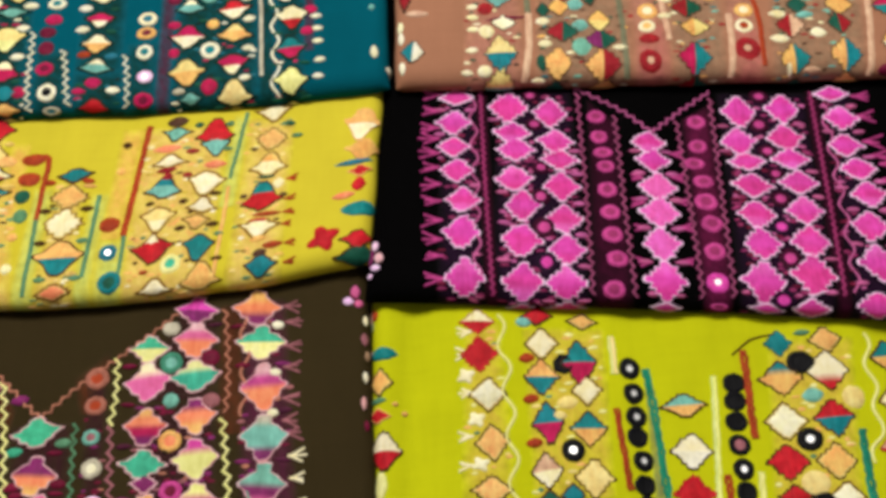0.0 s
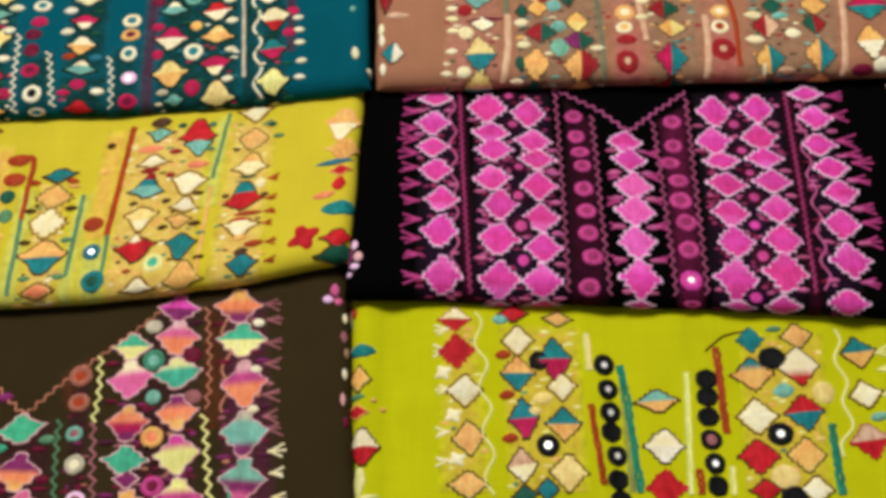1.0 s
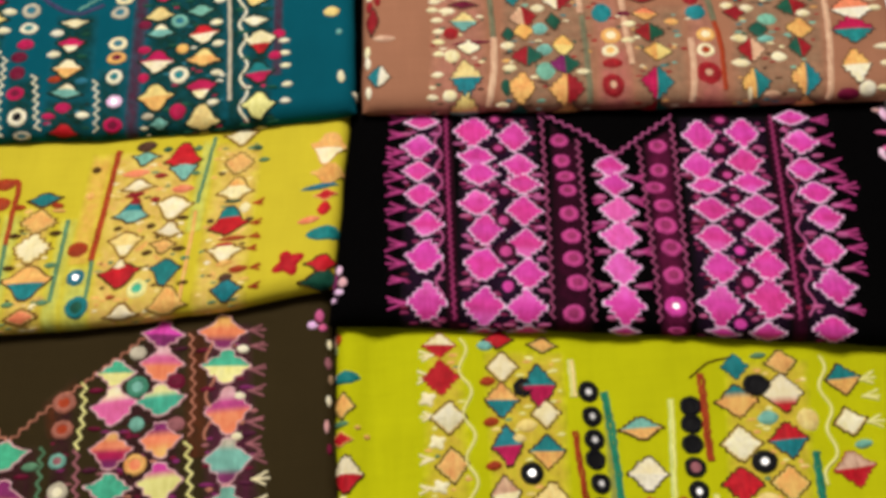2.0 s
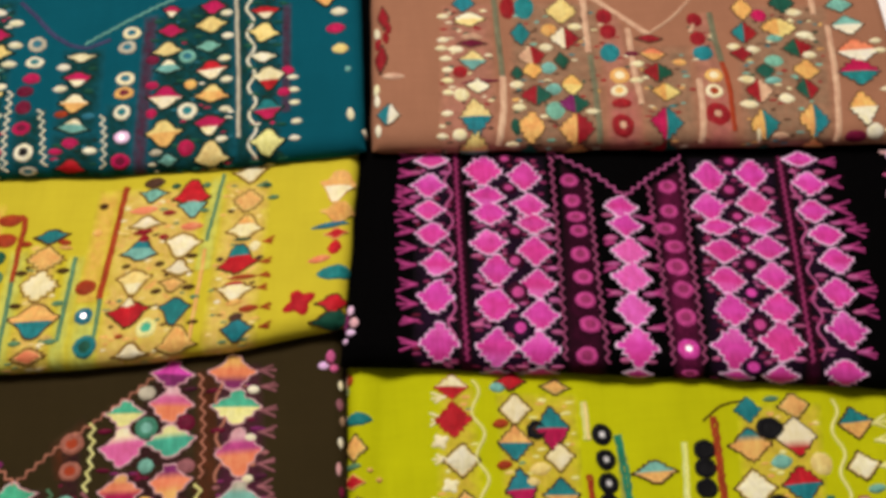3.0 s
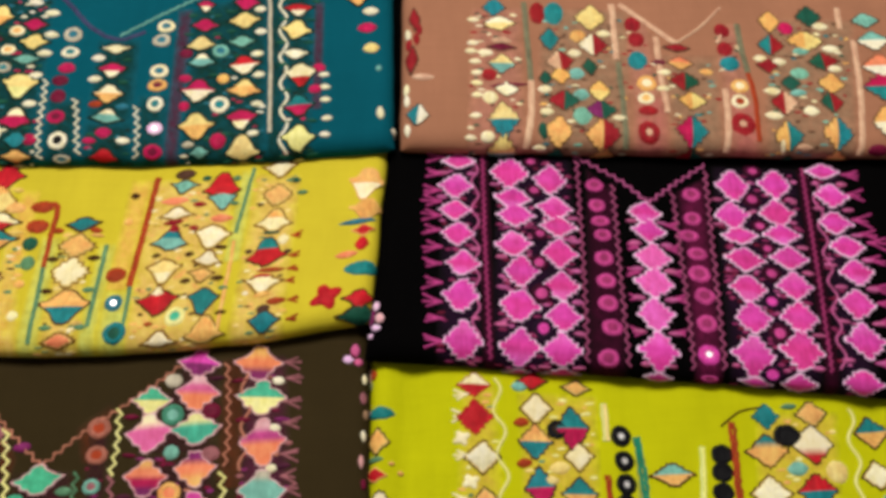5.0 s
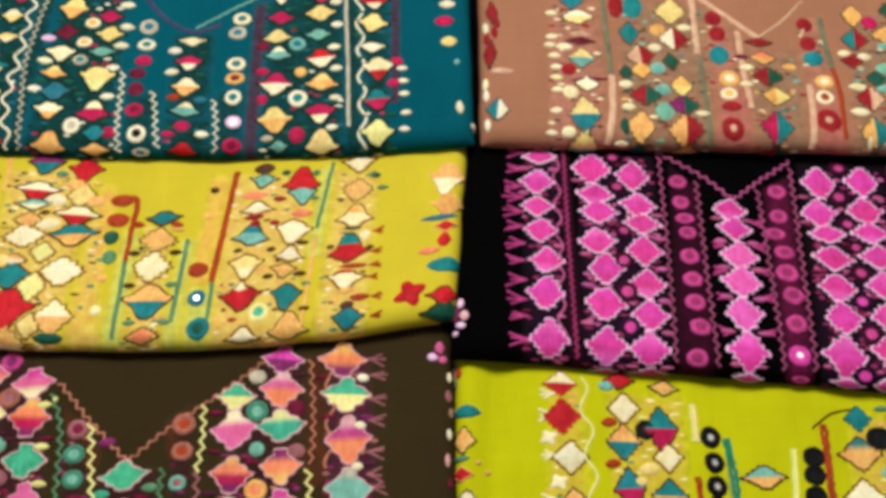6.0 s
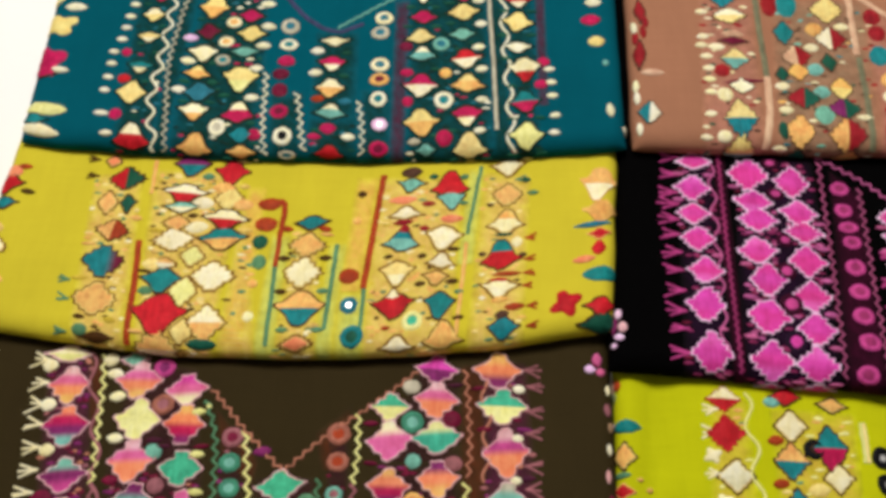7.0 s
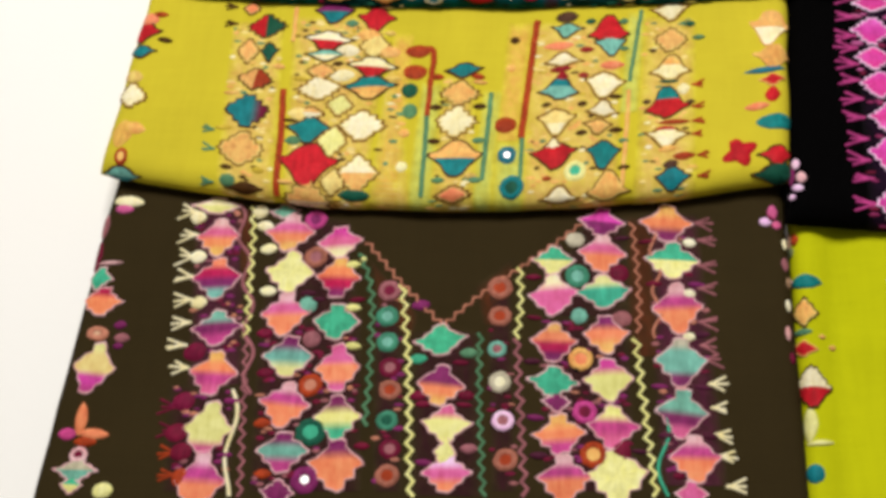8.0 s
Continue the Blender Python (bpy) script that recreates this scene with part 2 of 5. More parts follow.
def seams(code):
    """Which way the dyes of a motif run, their letters, and where one gives way to the next: from top to bottom, or from side to
    side after a bar; three and more run into one another."""
    sideways, wings = code[0] == "|", WINGS.get(code[0], 0.0)
    letters = letters_of(code)
    n = len(letters)
    if n == 1:
        return sideways, letters, []
    if n == 2:
        return sideways, letters, [-0.3 * wings]
    return sideways, letters, [1 - (i + f) * 2 / n for i in range(1, n) for f in (-0.28, 0.0, 0.28)]


def shade_of(letters, u):
    """The dye at u, from 0 to 1 along the run of the letters."""
    n = len(letters)
    u = max(0.0, min(n - 1.001, u * n - 0.5))
    k = int(u)
    f = max(0.0, min(1.0, (u - k - 0.2) / 0.6))
    return tuple(a + (b - a) * f for a, b in zip(DYES[letters[k]], DYES[letters[k + 1]]))


def pad(g, name, s, a, w, h, outline, rings, code, rim="", rough=0.05, gap=""):
    """A padded patch of satin stitch: the outline, drawn in by rings of (scale, height in mm), with a stitched rim."""
    bm = canvas()
    g.taken.append((s, a, w / 2, h / 2))
    s, a, hw, hh = s / 1000, a / 1000, w / 2000, h / 2000
    turn = radians(DICE.uniform(-6, 6))
    c, d = math.cos(turn), math.sin(turn)
    wob = [1 + DICE.uniform(-rough, rough) for _ in outline]
    loops = [[bm.verts.new((x * scale * k, y * scale * k, lift)) for (x, y), k in zip(outline, wob)] for scale, lift in rings]
    mid = bm.verts.new((0, 0, rings[-1][1] + 0.08))
    n = len(outline)
    for k, loop in enumerate(loops):
        for i in range(n):
            j = (i + 1) % n
            f = bm.faces.new((loop[i], loop[j], mid) if k == len(loops) - 1 else (loop[i], loop[j], loops[k + 1][j], loops[k + 1][i]))
            f.smooth = True
            f.material_index = 1 if rim and k < 2 else 2 if gap and k == 2 else 0
    sideways, letters, cuts = seams(code)
    for cut in cuts:
        at, across = ((cut, 0, 0), (1, 0, 0)) if sideways else ((0, cut, 0), (0, 1, 0))
        bmesh.ops.bisect_plane(bm, geom=bm.verts[:] + bm.edges[:] + bm.faces[:], dist=1e-4, plane_co=at, plane_no=across)
    fade, warm = DICE.uniform(0.88, 1.06), DICE.uniform(0.9, 1.1)
    tone = lambda c: tuple(min(0.9, v * k) for v, k in zip(c, (fade, fade, fade * warm)))
    for f in bm.faces:
        middle = f.calc_center_median()
        lot = DICE.uniform(0.90, 1.08)
        if f.material_index:
            dyed(bm, f, [tuple(v * lot for v in DYES[rim if f.material_index == 1 else gap])] * len(f.verts))
            f.material_index = 0
        elif len(letters) < 3:
            second = len(letters) == 2 and ((middle.x > cuts[0]) if sideways else (middle.y < cuts[0]))
            dyed(bm, f, [tuple(min(0.9, v * lot) for v in tone(DYES[letters[1 if second else 0]]))] * len(f.verts))
        else:
            dyed(bm, f, [tone(shade_of(letters, 0.5 + 0.5 * v.co.x if sideways else 0.5 - 0.5 * v.co.y)) for v in f.verts])
    for v in bm.verts:
        x, y = v.co.x * hw, v.co.y * hh
        v.co = g.at(s + c * x - d * y, a + d * x + c * y, v.co.z / 1000)
    return g.add(name, bm, FLOSS)


def mirrored(quadrant):
    up = quadrant[:-1] + [(-x, y) for x, y in reversed(quadrant)][:-1]
    return up + [(-x, -y) for x, y in up]


STEPPED = mirrored([(1.0, 0.0), (0.83, 0.11), (0.80, 0.34), (0.57, 0.39), (0.53, 0.64), (0.30, 0.69), (0.24, 0.92), (0.0, 1.0)])
LANTERN = mirrored([(1.0, 0.0), (0.93, 0.16), (0.70, 0.20), (0.74, 0.42), (0.50, 0.46), (0.52, 0.70), (0.27, 0.72), (0.24, 0.93), (0.0, 1.0)])


def winged(y):
    """A satin-stitch figure with two pointed wings at height y and narrow ends."""
    top, low = 1 - y, 1 + y
    return mirrored_across([(0.16, 1.0), (0.38, y + 0.76 * top), (0.54, y + 0.46 * top), (0.72, y + 0.20 * top), (1.0, y + 0.06),
                            (0.97, y - 0.10 * low), (0.72, y - 0.26 * low), (0.53, y - 0.50 * low), (0.34, y - 0.78 * low), (0.16, -1.0)])


def mirrored_across(side):
    return side[::-1] + [(-x, y) for x, y in side]


WINGS = {"^": -0.42, "_": 0.42}
VASE = mirrored_across([(0.12, 1.0), (0.30, 0.91), (0.31, 0.62), (0.58, 0.46), (0.74, 0.24), (1.0, 0.10), (0.95, -0.06), (0.72, -0.22), (0.64, -0.50), (0.38, -0.62), (0.32, -0.88), (0.12, -1.0)])
LOBED = mirrored([(1.0, 0.0), (0.93, 0.13), (0.76, 0.19), (0.70, 0.36), (0.55, 0.43), (0.48, 0.62), (0.31, 0.68), (0.24, 0.88), (0.10, 0.94), (0.0, 1.0)])
ROUND = [(math.cos(math.tau * i / 18), math.sin(math.tau * i / 18)) for i in range(18)]
LEAF = [(math.cos(math.tau * i / 16), math.sin(math.tau * i / 16) * abs(math.sin(math.tau * i / 16)) ** 0.5) for i in range(16)]
PETALS = [((0.8 + 0.2 * math.cos(4 * math.tau * i / 32)) * math.cos(math.tau * i / 32 + 0.5), (0.8 + 0.2 * math.cos(4 * math.tau * i / 32)) * math.sin(math.tau * i / 32 + 0.5)) for i in range(32)]
RIMMED = ((1.0, 0.2), (0.93, 1.1), (0.86, 0.75), (0.6, 1.15), (0.3, 1.35))
PADDED = ((1.0, 0.15), (0.88, 0.8), (0.45, 1.1))


PALE = ("X", "W", "O", "Y", "L", "F", "OW", "WO", "YW")


def letters_of(code):
    return code.lstrip("|^_")


def diamonds(g, rim, rows, bars=""):
    """Stepped diamonds in a column, with short bar stitches on both sides of the gaps where bars names a dye."""
    thick = {"I": 1.25, "D": 2.0, "B": 1.5, "x": 1.1, "j": 1.05}.get(rim, 0.9)
    wide, high = {"I": (1.04, 1.04), "D": (1.14, 1.12), "j": (1.05, 1.16), "B": (1.06, 1.06)}.get(rim, (1.0, 1.0))
    for n, (s, a, w, h, code) in enumerate(rows):
        pale = g in (yellow, lime) and rim == "B" and letters_of(code) in PALE
        form = {"I": LANTERN, "j": VASE, "D": winged(WINGS.get(code[0], 0.05))}.get(rim, LOBED if g is lime else STEPPED)
        if g is yellow and code[0] != "|" and (code[0] in WINGS or not pale):
            form, w, h = winged(WINGS.get(code[0], 0.22)), w * 1.14, h * (1.28 if code[0] in WINGS else 1.0)
        t = min(0.26, thick * 2 / min(w, h))
        edge = ((1.0, 0.2), (1 - 0.5 * t, 1.05), (1 - t, 0.75), (0.6, 1.15), (0.3, 1.35))
        if pale:
            edge = ((1.0, 0.2), (1 - 0.5 * t, 0.95), (1 - t, 0.5), (0.92 - t, 0.75), (0.5, 1.2))
        line = "9" if pale and g is yellow else rim
        gap = "4" if pale else ""
        pad(g, "diamond_motif", s, a, w * wide, h * high, form, edge, code, line, 0.10 if rim == "I" else 0.08, gap)
        if bars and n and abs(s - rows[n - 1][0]) < 8:
            ms, ma = 0.5 * (s + rows[n - 1][0]), 0.5 * (a + rows[n - 1][1])
            for side in (-1, 1):
                g.pending.append((ms + side * w * 0.42, ma, w * 0.36, DICE.uniform(2.4, 4.2), DICE.choice(bars)))


def clear(s, a, w, h, standing):
    return all(abs(s - ms) / (mw + 0.35 * w) + abs(a - ma) / (mh + 0.35 * h) > 1.1 for ms, ma, mw, mh in standing)


def finish(g):
    """The short bar stitches beside the gaps, wherever no other motif stands."""
    standing = list(g.taken)
    for s, a, w, h, code in g.pending:
        if clear(s, a, w, h, standing):
            pad(g, "bar_stitch", s, a, w, h, LEAF, PADDED, code)


def dots(g, rows):
    for s, a, w, h, code in rows:
        pad(g, "dot_stitch", s, a, w, h, ROUND, PADDED, code)


def leaves(g, rows):
    for s, a, w, h, code in rows:
        pad(g, "leaf_stitch", s, a, w, h, LEAF, PADDED, code)


def flowers(g, rows):
    for s, a, w, h, code in rows:
        pad(g, "flower_motif", s, a, w, h, PETALS, PADDED, code)


def disc(g, name, s, a, w, h, lift, parent, dye, material):
    """The round patch in the middle of a ring."""
    bm = canvas()
    s, a = s / 1000, a / 1000
    rim = [bm.verts.new(g.at(s + x * w / 2000, a + y * h / 2000, lift / 1000)) for x, y in ROUND]
    mid = bm.verts.new(g.at(s, a, lift / 1000))
    for p, q in zip(rim, rim[1:] + rim[:1]):
        dyed(bm, bm.faces.new((p, q, mid)), [dye] * 3)
    return part(name, bm, material, parent)


def rings(g, rows):
    """Buttonhole rings, round a stitched patch or a small mirror."""
    for s, a, w, h, code in rows:
        glass = code[1] == "m"
        hole = 0.3 if glass or code[1] == "i" else 0.5
        ring = pad(g, "mirror_ring" if glass else "ring_motif", s, a, w, h, ROUND, ((1.0, 0.2), (0.82, 1.3), (hole, 0.9), (hole * 0.9, 0.4)), code[0], code[0])
        disc(g, "mirror" if glass else "centre_patch", s, a, w * hole, h * hole, 0.85, ring, DYES["X" if glass else code[1]], MIRROR if glass else FLOSS)


def strip(g, bm, path, width, dye, lift=1.0):
    """A line of couched thread along a path of (s, a) in mm."""
    rows = []
    for i, (s, a) in enumerate(path):
        p, q = path[max(0, i - 1)], path[min(len(path) - 1, i + 1)]
        ds, da = q[0] - p[0], q[1] - p[1]
        length = math.hypot(ds, da) or 1.0
        u, v = -da / length * width / 2, ds / length * width / 2
        rows.append([bm.verts.new(g.at((s + k * u) / 1000, (a + k * v) / 1000, h / 1000)) for k, h in ((-1, 0.12), (-0.45, lift * 0.9), (0.45, lift * 0.9), (1, 0.12))])
    for low, high in zip(rows, rows[1:]):
        for i in range(3):
            f = bm.faces.new((low[i], low[i + 1], high[i + 1], high[i]))
            f.smooth = True
            dyed(bm, f, [dye] * 4)


def forks(g, side, rows):
    """Three-pronged straight stitches that point out of the panel."""
    for s, a, length, code in rows:
        bm = canvas()
        foot = s - side * length / 2
        for lean in (-0.42, 0.0, 0.42):
            lean += DICE.uniform(-0.14, 0.14)
            tip = length * DICE.uniform(0.78, 1.1)
            path = [(foot + side * tip * k, a + lean * tip * max(0.0, k - 0.15)) for k in (0, 0.3, 0.65, 1.0)]
            strip(g, bm, path, 1.5, DYES[code], 0.8)
        g.add("fork_stitch", bm, FLOSS)


def resampled(points, step):
    """Even steps along a smooth curve through the points."""
    pts = [Vector(p) for p in points]
    pts = [2 * pts[0] - pts[1], *pts, 2 * pts[-1] - pts[-2]]
    fine = []
    for a, b, c, d in zip(pts, pts[1:], pts[2:], pts[3:]):
        for i in range(24):
            t = i / 24
            fine.append(0.5 * ((2 * b) + (c - a) * t + (2 * a - 5 * b + 4 * c - d) * t * t + (3 * b - a - 3 * c + d) * t ** 3))
    fine.append(pts[-2])
    total = sum((q - p).length for p, q in zip(fine, fine[1:]))
    n = max(2, round(total / step))
    out, walked, k = [], 0.0, 0
    for i in range(n + 1):
        want = total * i / n
        while k < len(fine) - 2 and walked + (fine[k + 1] - fine[k]).length < want:
            walked += (fine[k + 1] - fine[k]).length
            k += 1
        seg = (fine[k + 1] - fine[k]).length or 1.0
        out.append(fine[k].lerp(fine[k + 1], min(1.0, (want - walked) / seg)))
    return out


def swung(points, step, sway):
    path = resampled(points, step)
    out = []
    for i, p in enumerate(path):
        d = (path[min(len(path) - 1, i + 1)] - path[max(0, i - 1)]).normalized()
        off = sway(i)
        out.append((p.x - d.y * off, p.y + d.x * off))
    return out


def zigzag(g, dye, width, swing, period, points):
    bm = canvas()
    strip(g, bm, swung(points, period / 2, lambda i: swing * (1 if i % 2 else -1) * DICE.uniform(0.75, 1.15)), width, DYES[dye])
    g.add("zigzag_line", bm, FLOSS)


def wave(g, dye, width, swing, period, points):
    bm = canvas()
    strip(g, bm, swung(points, period / 10, lambda i: swing * math.sin(math.tau * i / 10)), width, DYES[dye])
    g.add("wave_line", bm, FLOSS)


def stripe(g, dye, width, points):
    bm = canvas()
    strip(g, bm, swung(points, 3.0, lambda i: DICE.uniform(-0.25, 0.25)), width, DYES[dye])
    g.add("stripe_line", bm, FLOSS)


def ragged(g, dye, width, points):
    """A band of close zigzag stitching with rough edges."""
    bm = canvas()
    for off in (-0.28, 0.28):
        strip(g, bm, swung(points, 2.2, lambda i: width * (off + DICE.uniform(-0.16, 0.16))), width * 0.62, tuple(v * DICE.uniform(0.85, 1.1) for v in DYES[dye]))
    g.add("zigzag_line", bm, FLOSS)


def ground(g, dye, corners):
    """A panel of ground stitching between the motifs that thins out into the cloth at its edge; corners: back left, back right, front left, front right."""
    bm = canvas()
    bl, br, fl, fr = [Vector(c) for c in corners]
    nx = max(8, int((br - bl).length / 2.5))
    ny = max(6, int((bl - fl).length / 3))
    grid, tint = [], {}
    for j in range(ny + 1):
        row = []
        for i in range(nx + 1):
            p = bl.lerp(br, i / nx).lerp(fl.lerp(fr, i / nx), j / ny)
            rim = min(i, nx - i, j)
            v = bm.verts.new(g.at(p.x / 1000, p.y / 1000, 0.0003 if rim else 0.0001))
            f = DICE.uniform(0.5, 1.0) * (0.0, 0.45, 0.8, 1.0)[min(3, rim)]
            tint[v] = tuple(x + (y - x) * f for x, y in zip(g.base, DYES[dye]))
            row.append(v)
        grid.append(row)
    for near, far in zip(grid, grid[1:]):
        for i in range(nx):
            vs = (near[i], far[i], far[i + 1], near[i + 1])
            f = bm.faces.new(vs)
            f.smooth = True
            dyed(bm, f, [tint[v] for v in vs])
    g.add("stitched_ground", bm, STITCHED)


def filler(g, dyes, count, corners):
    """Small seed stitches strewn over a panel, low enough to pass under the motifs."""
    bl, br, fl, fr = [Vector(c) for c in corners]
    standing = list(g.taken)
    for _ in range(count):
        w, h, dye = DICE.uniform(3.5, 7.0), DICE.uniform(1.6, 3.2), DICE.choice(dyes)
        for _ in range(12):
            u, v = DICE.uniform(0.05, 0.95), DICE.uniform(0.03, 0.97)
            p = bl.lerp(br, u).lerp(fl.lerp(fr, u), v)
            if clear(p.x, p.y, w, h, standing):
                pad(g, "seed_stitch", p.x, p.y, w, h, LEAF, ((1.0, 0.1), (0.8, 0.45), (0.4, 0.55)), dye)
                break


# teal tunic
diamonds(teal, "D", [(79.2, 144.9, 18.3, 15.7, "C"), (76.3, 125.3, 18.9, 14.2, "WY"), (75.9, 103.7, 18.6, 10.6, "_YW"), (73.9, 76.4, 19.9, 12.2, "_TW"), (71.7, 53.6, 21.9, 20.6, "Y"), (77.5, 17.8, 26.7, 21.1, "^WR")], "G")
dots(teal, [(62.2, 89.7, 7.2, 7.3, "C"), (64.6, 65.6, 9.5, 8.0, "R"), (63.8, 34.8, 9.3, 9.5, "C")])
leaves(teal, [(60.2, 157.4, 8.4, 4.4, "X"), (60.0, 147.1, 8.3, 4.4, "X"), (60.9, 134.7, 8.3, 4.4, "X"), (59.2, 123.5, 8.2, 4.4, "X"), (57.9, 112.5, 8.2, 4.4, "X"), (56.7, 101.6, 8.1, 4.4, "X"), (53.2, 89.7, 8.0, 4.4, "X"), (53.3, 78.7, 8.0, 4.4, "X"), (53.3, 66.3, 7.9, 4.4, "X"), (52.8, 54.6, 7.9, 4.4, "X"), (53.9, 34.9, 11.3, 4.4, "X"), (59.9, 18.6, 9.7, 4.4, "X")])
wave(teal, "X", 2.1, 2.9, 19.3, [(89.3, 159.9), (88.5, 144.0), (88.0, 122.0), (87.3, 84.9), (86.3, 44.8), (94.0, 7.8)])
zigzag(teal, "S", 1.7, 1.7, 6.7, [(98.5, 149.9), (95.0, 111.5), (93.3, 80.1), (97.6, 40.7), (100.4, 8.2)])
diamonds(teal, "D", [(121.0, 158.8, 18.4, 12.4, "C"), (119.1, 133.8, 22.2, 21.7, "YO"), (117.5, 111.2, 18.6, 14.7, "M"), (116.4, 91.4, 24.0, 15.3, "_W"), (114.1, 75.1, 21.3, 12.0, "^YO"), (117.5, 57.9, 23.4, 17.5, "U"), (116.3, 40.9, 22.4, 16.1, "_WO"), (120.3, 15.0, 25.0, 19.4, "^O"), (122.4, -10.9, 25.0, 19.4, "U")], "G")
diamonds(teal, "D", [(146.1, 125.9, 20.4, 12.8, "C"), (148.2, 109.5, 22.6, 15.6, "Y"), (145.0, 93.4, 23.9, 9.2, "A"), (144.6, 69.8, 26.7, 21.6, "_YL"), (146.3, 42.4, 24.6, 18.8, "^WC"), (150.4, 23.9, 19.0, 13.7, "T"), (151.3, 11.2, 22.6, 11.2, "O"), (151.8, -1.5, 22.6, 11.2, "WC")], "G")
rings(teal, [(134.6, 119.7, 11.4, 9.5, "WO"), (131.0, 102.3, 11.3, 9.3, "WO"), (130.5, 85.8, 11.1, 9.1, "ST"), (133.5, 29.6, 11.5, 13.9, "XS")])
dots(teal, [(159.1, 24.3, 9.9, 9.1, "C")])
leaves(teal, [(143.3, 148.1, 11.6, 6.6, "X"), (157.0, 137.4, 11.5, 6.5, "X"), (159.5, 116.1, 11.3, 6.3, "X"), (157.5, 98.9, 11.2, 6.1, "X"), (154.0, 79.1, 11.0, 6.0, "X"), (154.0, 54.6, 10.9, 5.7, "X"), (103.6, 59.1, 11.0, 5.9, "X"), (106.2, 84.8, 11.2, 6.1, "W"), (105.4, 105.0, 11.3, 6.3, "I")])
zigzag(teal, "X", 1.6, 2.0, 7.1, [(162.4, 75.3), (163.7, 39.3), (166.7, 9.2)])
rings(teal, [(174.9, 116.4, 12.9, 13.6, "SU"), (175.5, 99.8, 12.8, 10.2, "XT"), (174.0, 43.3, 12.3, 11.3, "CM"), (178.2, 23.5, 12.9, 14.6, "XK"), (181.7, 8.8, 12.0, 7.4, "SU")])
dots(teal, [(175.0, 85.6, 11.9, 9.0, "C"), (172.3, 74.6, 11.8, 8.9, "M"), (172.7, 60.9, 10.9, 11.6, "M")])
zigzag(teal, "X", 1.6, 1.9, 7.0, [(184.6, 58.8), (189.4, 35.3), (192.6, 12.6)])
diamonds(teal, "D", [(207.2, 102.8, 23.1, 8.2, "_W"), (206.9, 83.6, 21.3, 13.9, "_CW"), (206.8, 63.0, 21.0, 17.4, "WO"), (208.5, 44.0, 23.0, 13.1, "^WA"), (209.5, 11.9, 22.4, 12.1, "^R")], "G")
leaves(teal, [(195.9, 95.0, 10.3, 6.1, "X"), (195.8, 76.0, 10.2, 5.9, "X"), (199.1, 23.1, 9.8, 5.4, "C"), (221.7, 23.3, 9.8, 5.5, "X"), (207.8, 30.0, 11.4, 9.2, "C"), (217.4, 52.1, 10.0, 5.7, "U"), (199.1, 54.3, 10.0, 5.7, "J")])
zigzag(teal, "X", 1.5, 1.9, 6.9, [(227.0, 52.1), (230.5, 31.1), (230.9, 10.2)])
rings(teal, [(240.5, 123.7, 12.9, 11.6, "WU"), (238.5, 110.6, 12.8, 11.4, "SU"), (239.6, 82.7, 13.3, 11.9, "WU"), (240.0, 69.9, 13.2, 10.7, "OM"), (239.9, 53.5, 11.5, 12.4, "XT"), (241.8, 14.7, 12.7, 11.7, "CM")])
rings(teal, [(241.7, 33.3, 10.6, 10.2, "Im")])
ground(teal, "v", [(247.3, 140.0), (258.7, 142.0), (248.9, -7.0), (260.0, -7.0)])
ground(teal, "v", [(345.0, 150.0), (353.0, 150.0), (346.0, 45.0), (354.0, 45.0)])
ground(teal, "d", [(90.0, 160.0), (107.0, 160.0), (92.0, -7.0), (101.0, -7.0)])
ground(teal, "d", [(193.5, 112.0), (223.9, 112.0), (193.9, 40.0), (226.3, 40.0)])
ground(teal, "d", [(166.0, 60.0), (190.0, 60.0), (168.0, -7.0), (194.0, -7.0)])
# dark green stitching that also puts the front fold's shade into the colour
ground(teal, "d", [(227.0, 62.0), (249.0, 62.0), (229.0, -7.0), (251.0, -7.0)])
ground(teal, "d", [(310.0, 160.0), (323.0, 160.0), (317.0, -7.0), (331.0, -7.0)])
diamonds(teal, "D", [(267.0, 143.5, 14.7, 12.0, "_CW"), (267.8, 124.7, 20.9, 12.7, "C"), (266.6, 107.9, 23.1, 13.5, "^Y"), (268.1, 92.5, 20.5, 13.2, "^WA"), (267.8, 64.8, 24.7, 20.4, "CW"), (269.2, 34.3, 24.2, 23.2, "YO"), (272.8, 13.2, 14.9, 9.8, "A"), (274.6, -7.9, 14.9, 9.8, "CW")], "G")
diamonds(teal, "D", [(296.6, 147.1, 21.2, 15.4, "C"), (295.9, 129.7, 25.0, 16.1, "Y"), (295.2, 109.6, 20.7, 11.5, "A"), (298.1, 88.0, 23.5, 18.2, "RW"), (299.4, 67.0, 25.5, 16.7, "^YO"), (299.3, 39.1, 22.7, 17.9, "_CW"), (301.3, 15.9, 24.6, 20.5, "^Y"), (302.4, -7.3, 24.6, 20.5, "YO")], "G")
rings(teal, [(280.8, 101.0, 11.9, 11.3, "AU"), (283.7, 52.4, 13.0, 14.4, "XT")])
dots(teal, [(284.7, 22.4, 11.2, 12.8, "C"), (284.4, 75.7, 8.6, 8.9, "O"), (259.6, 51.9, 7.7, 8.6, "C"), (258.3, 76.1, 9.4, 6.9, "C"), (257.1, 98.7, 9.5, 8.2, "M")])
leaves(teal, [(306.5, 140.5, 9.7, 6.0, "X"), (308.1, 118.9, 9.6, 5.8, "X"), (306.5, 98.0, 9.5, 5.7, "X"), (308.8, 78.6, 9.3, 5.5, "X"), (309.3, 52.1, 9.2, 5.3, "X"), (307.8, 27.1, 9.0, 5.1, "X"), (265.1, 19.3, 9.0, 5.0, "S")])
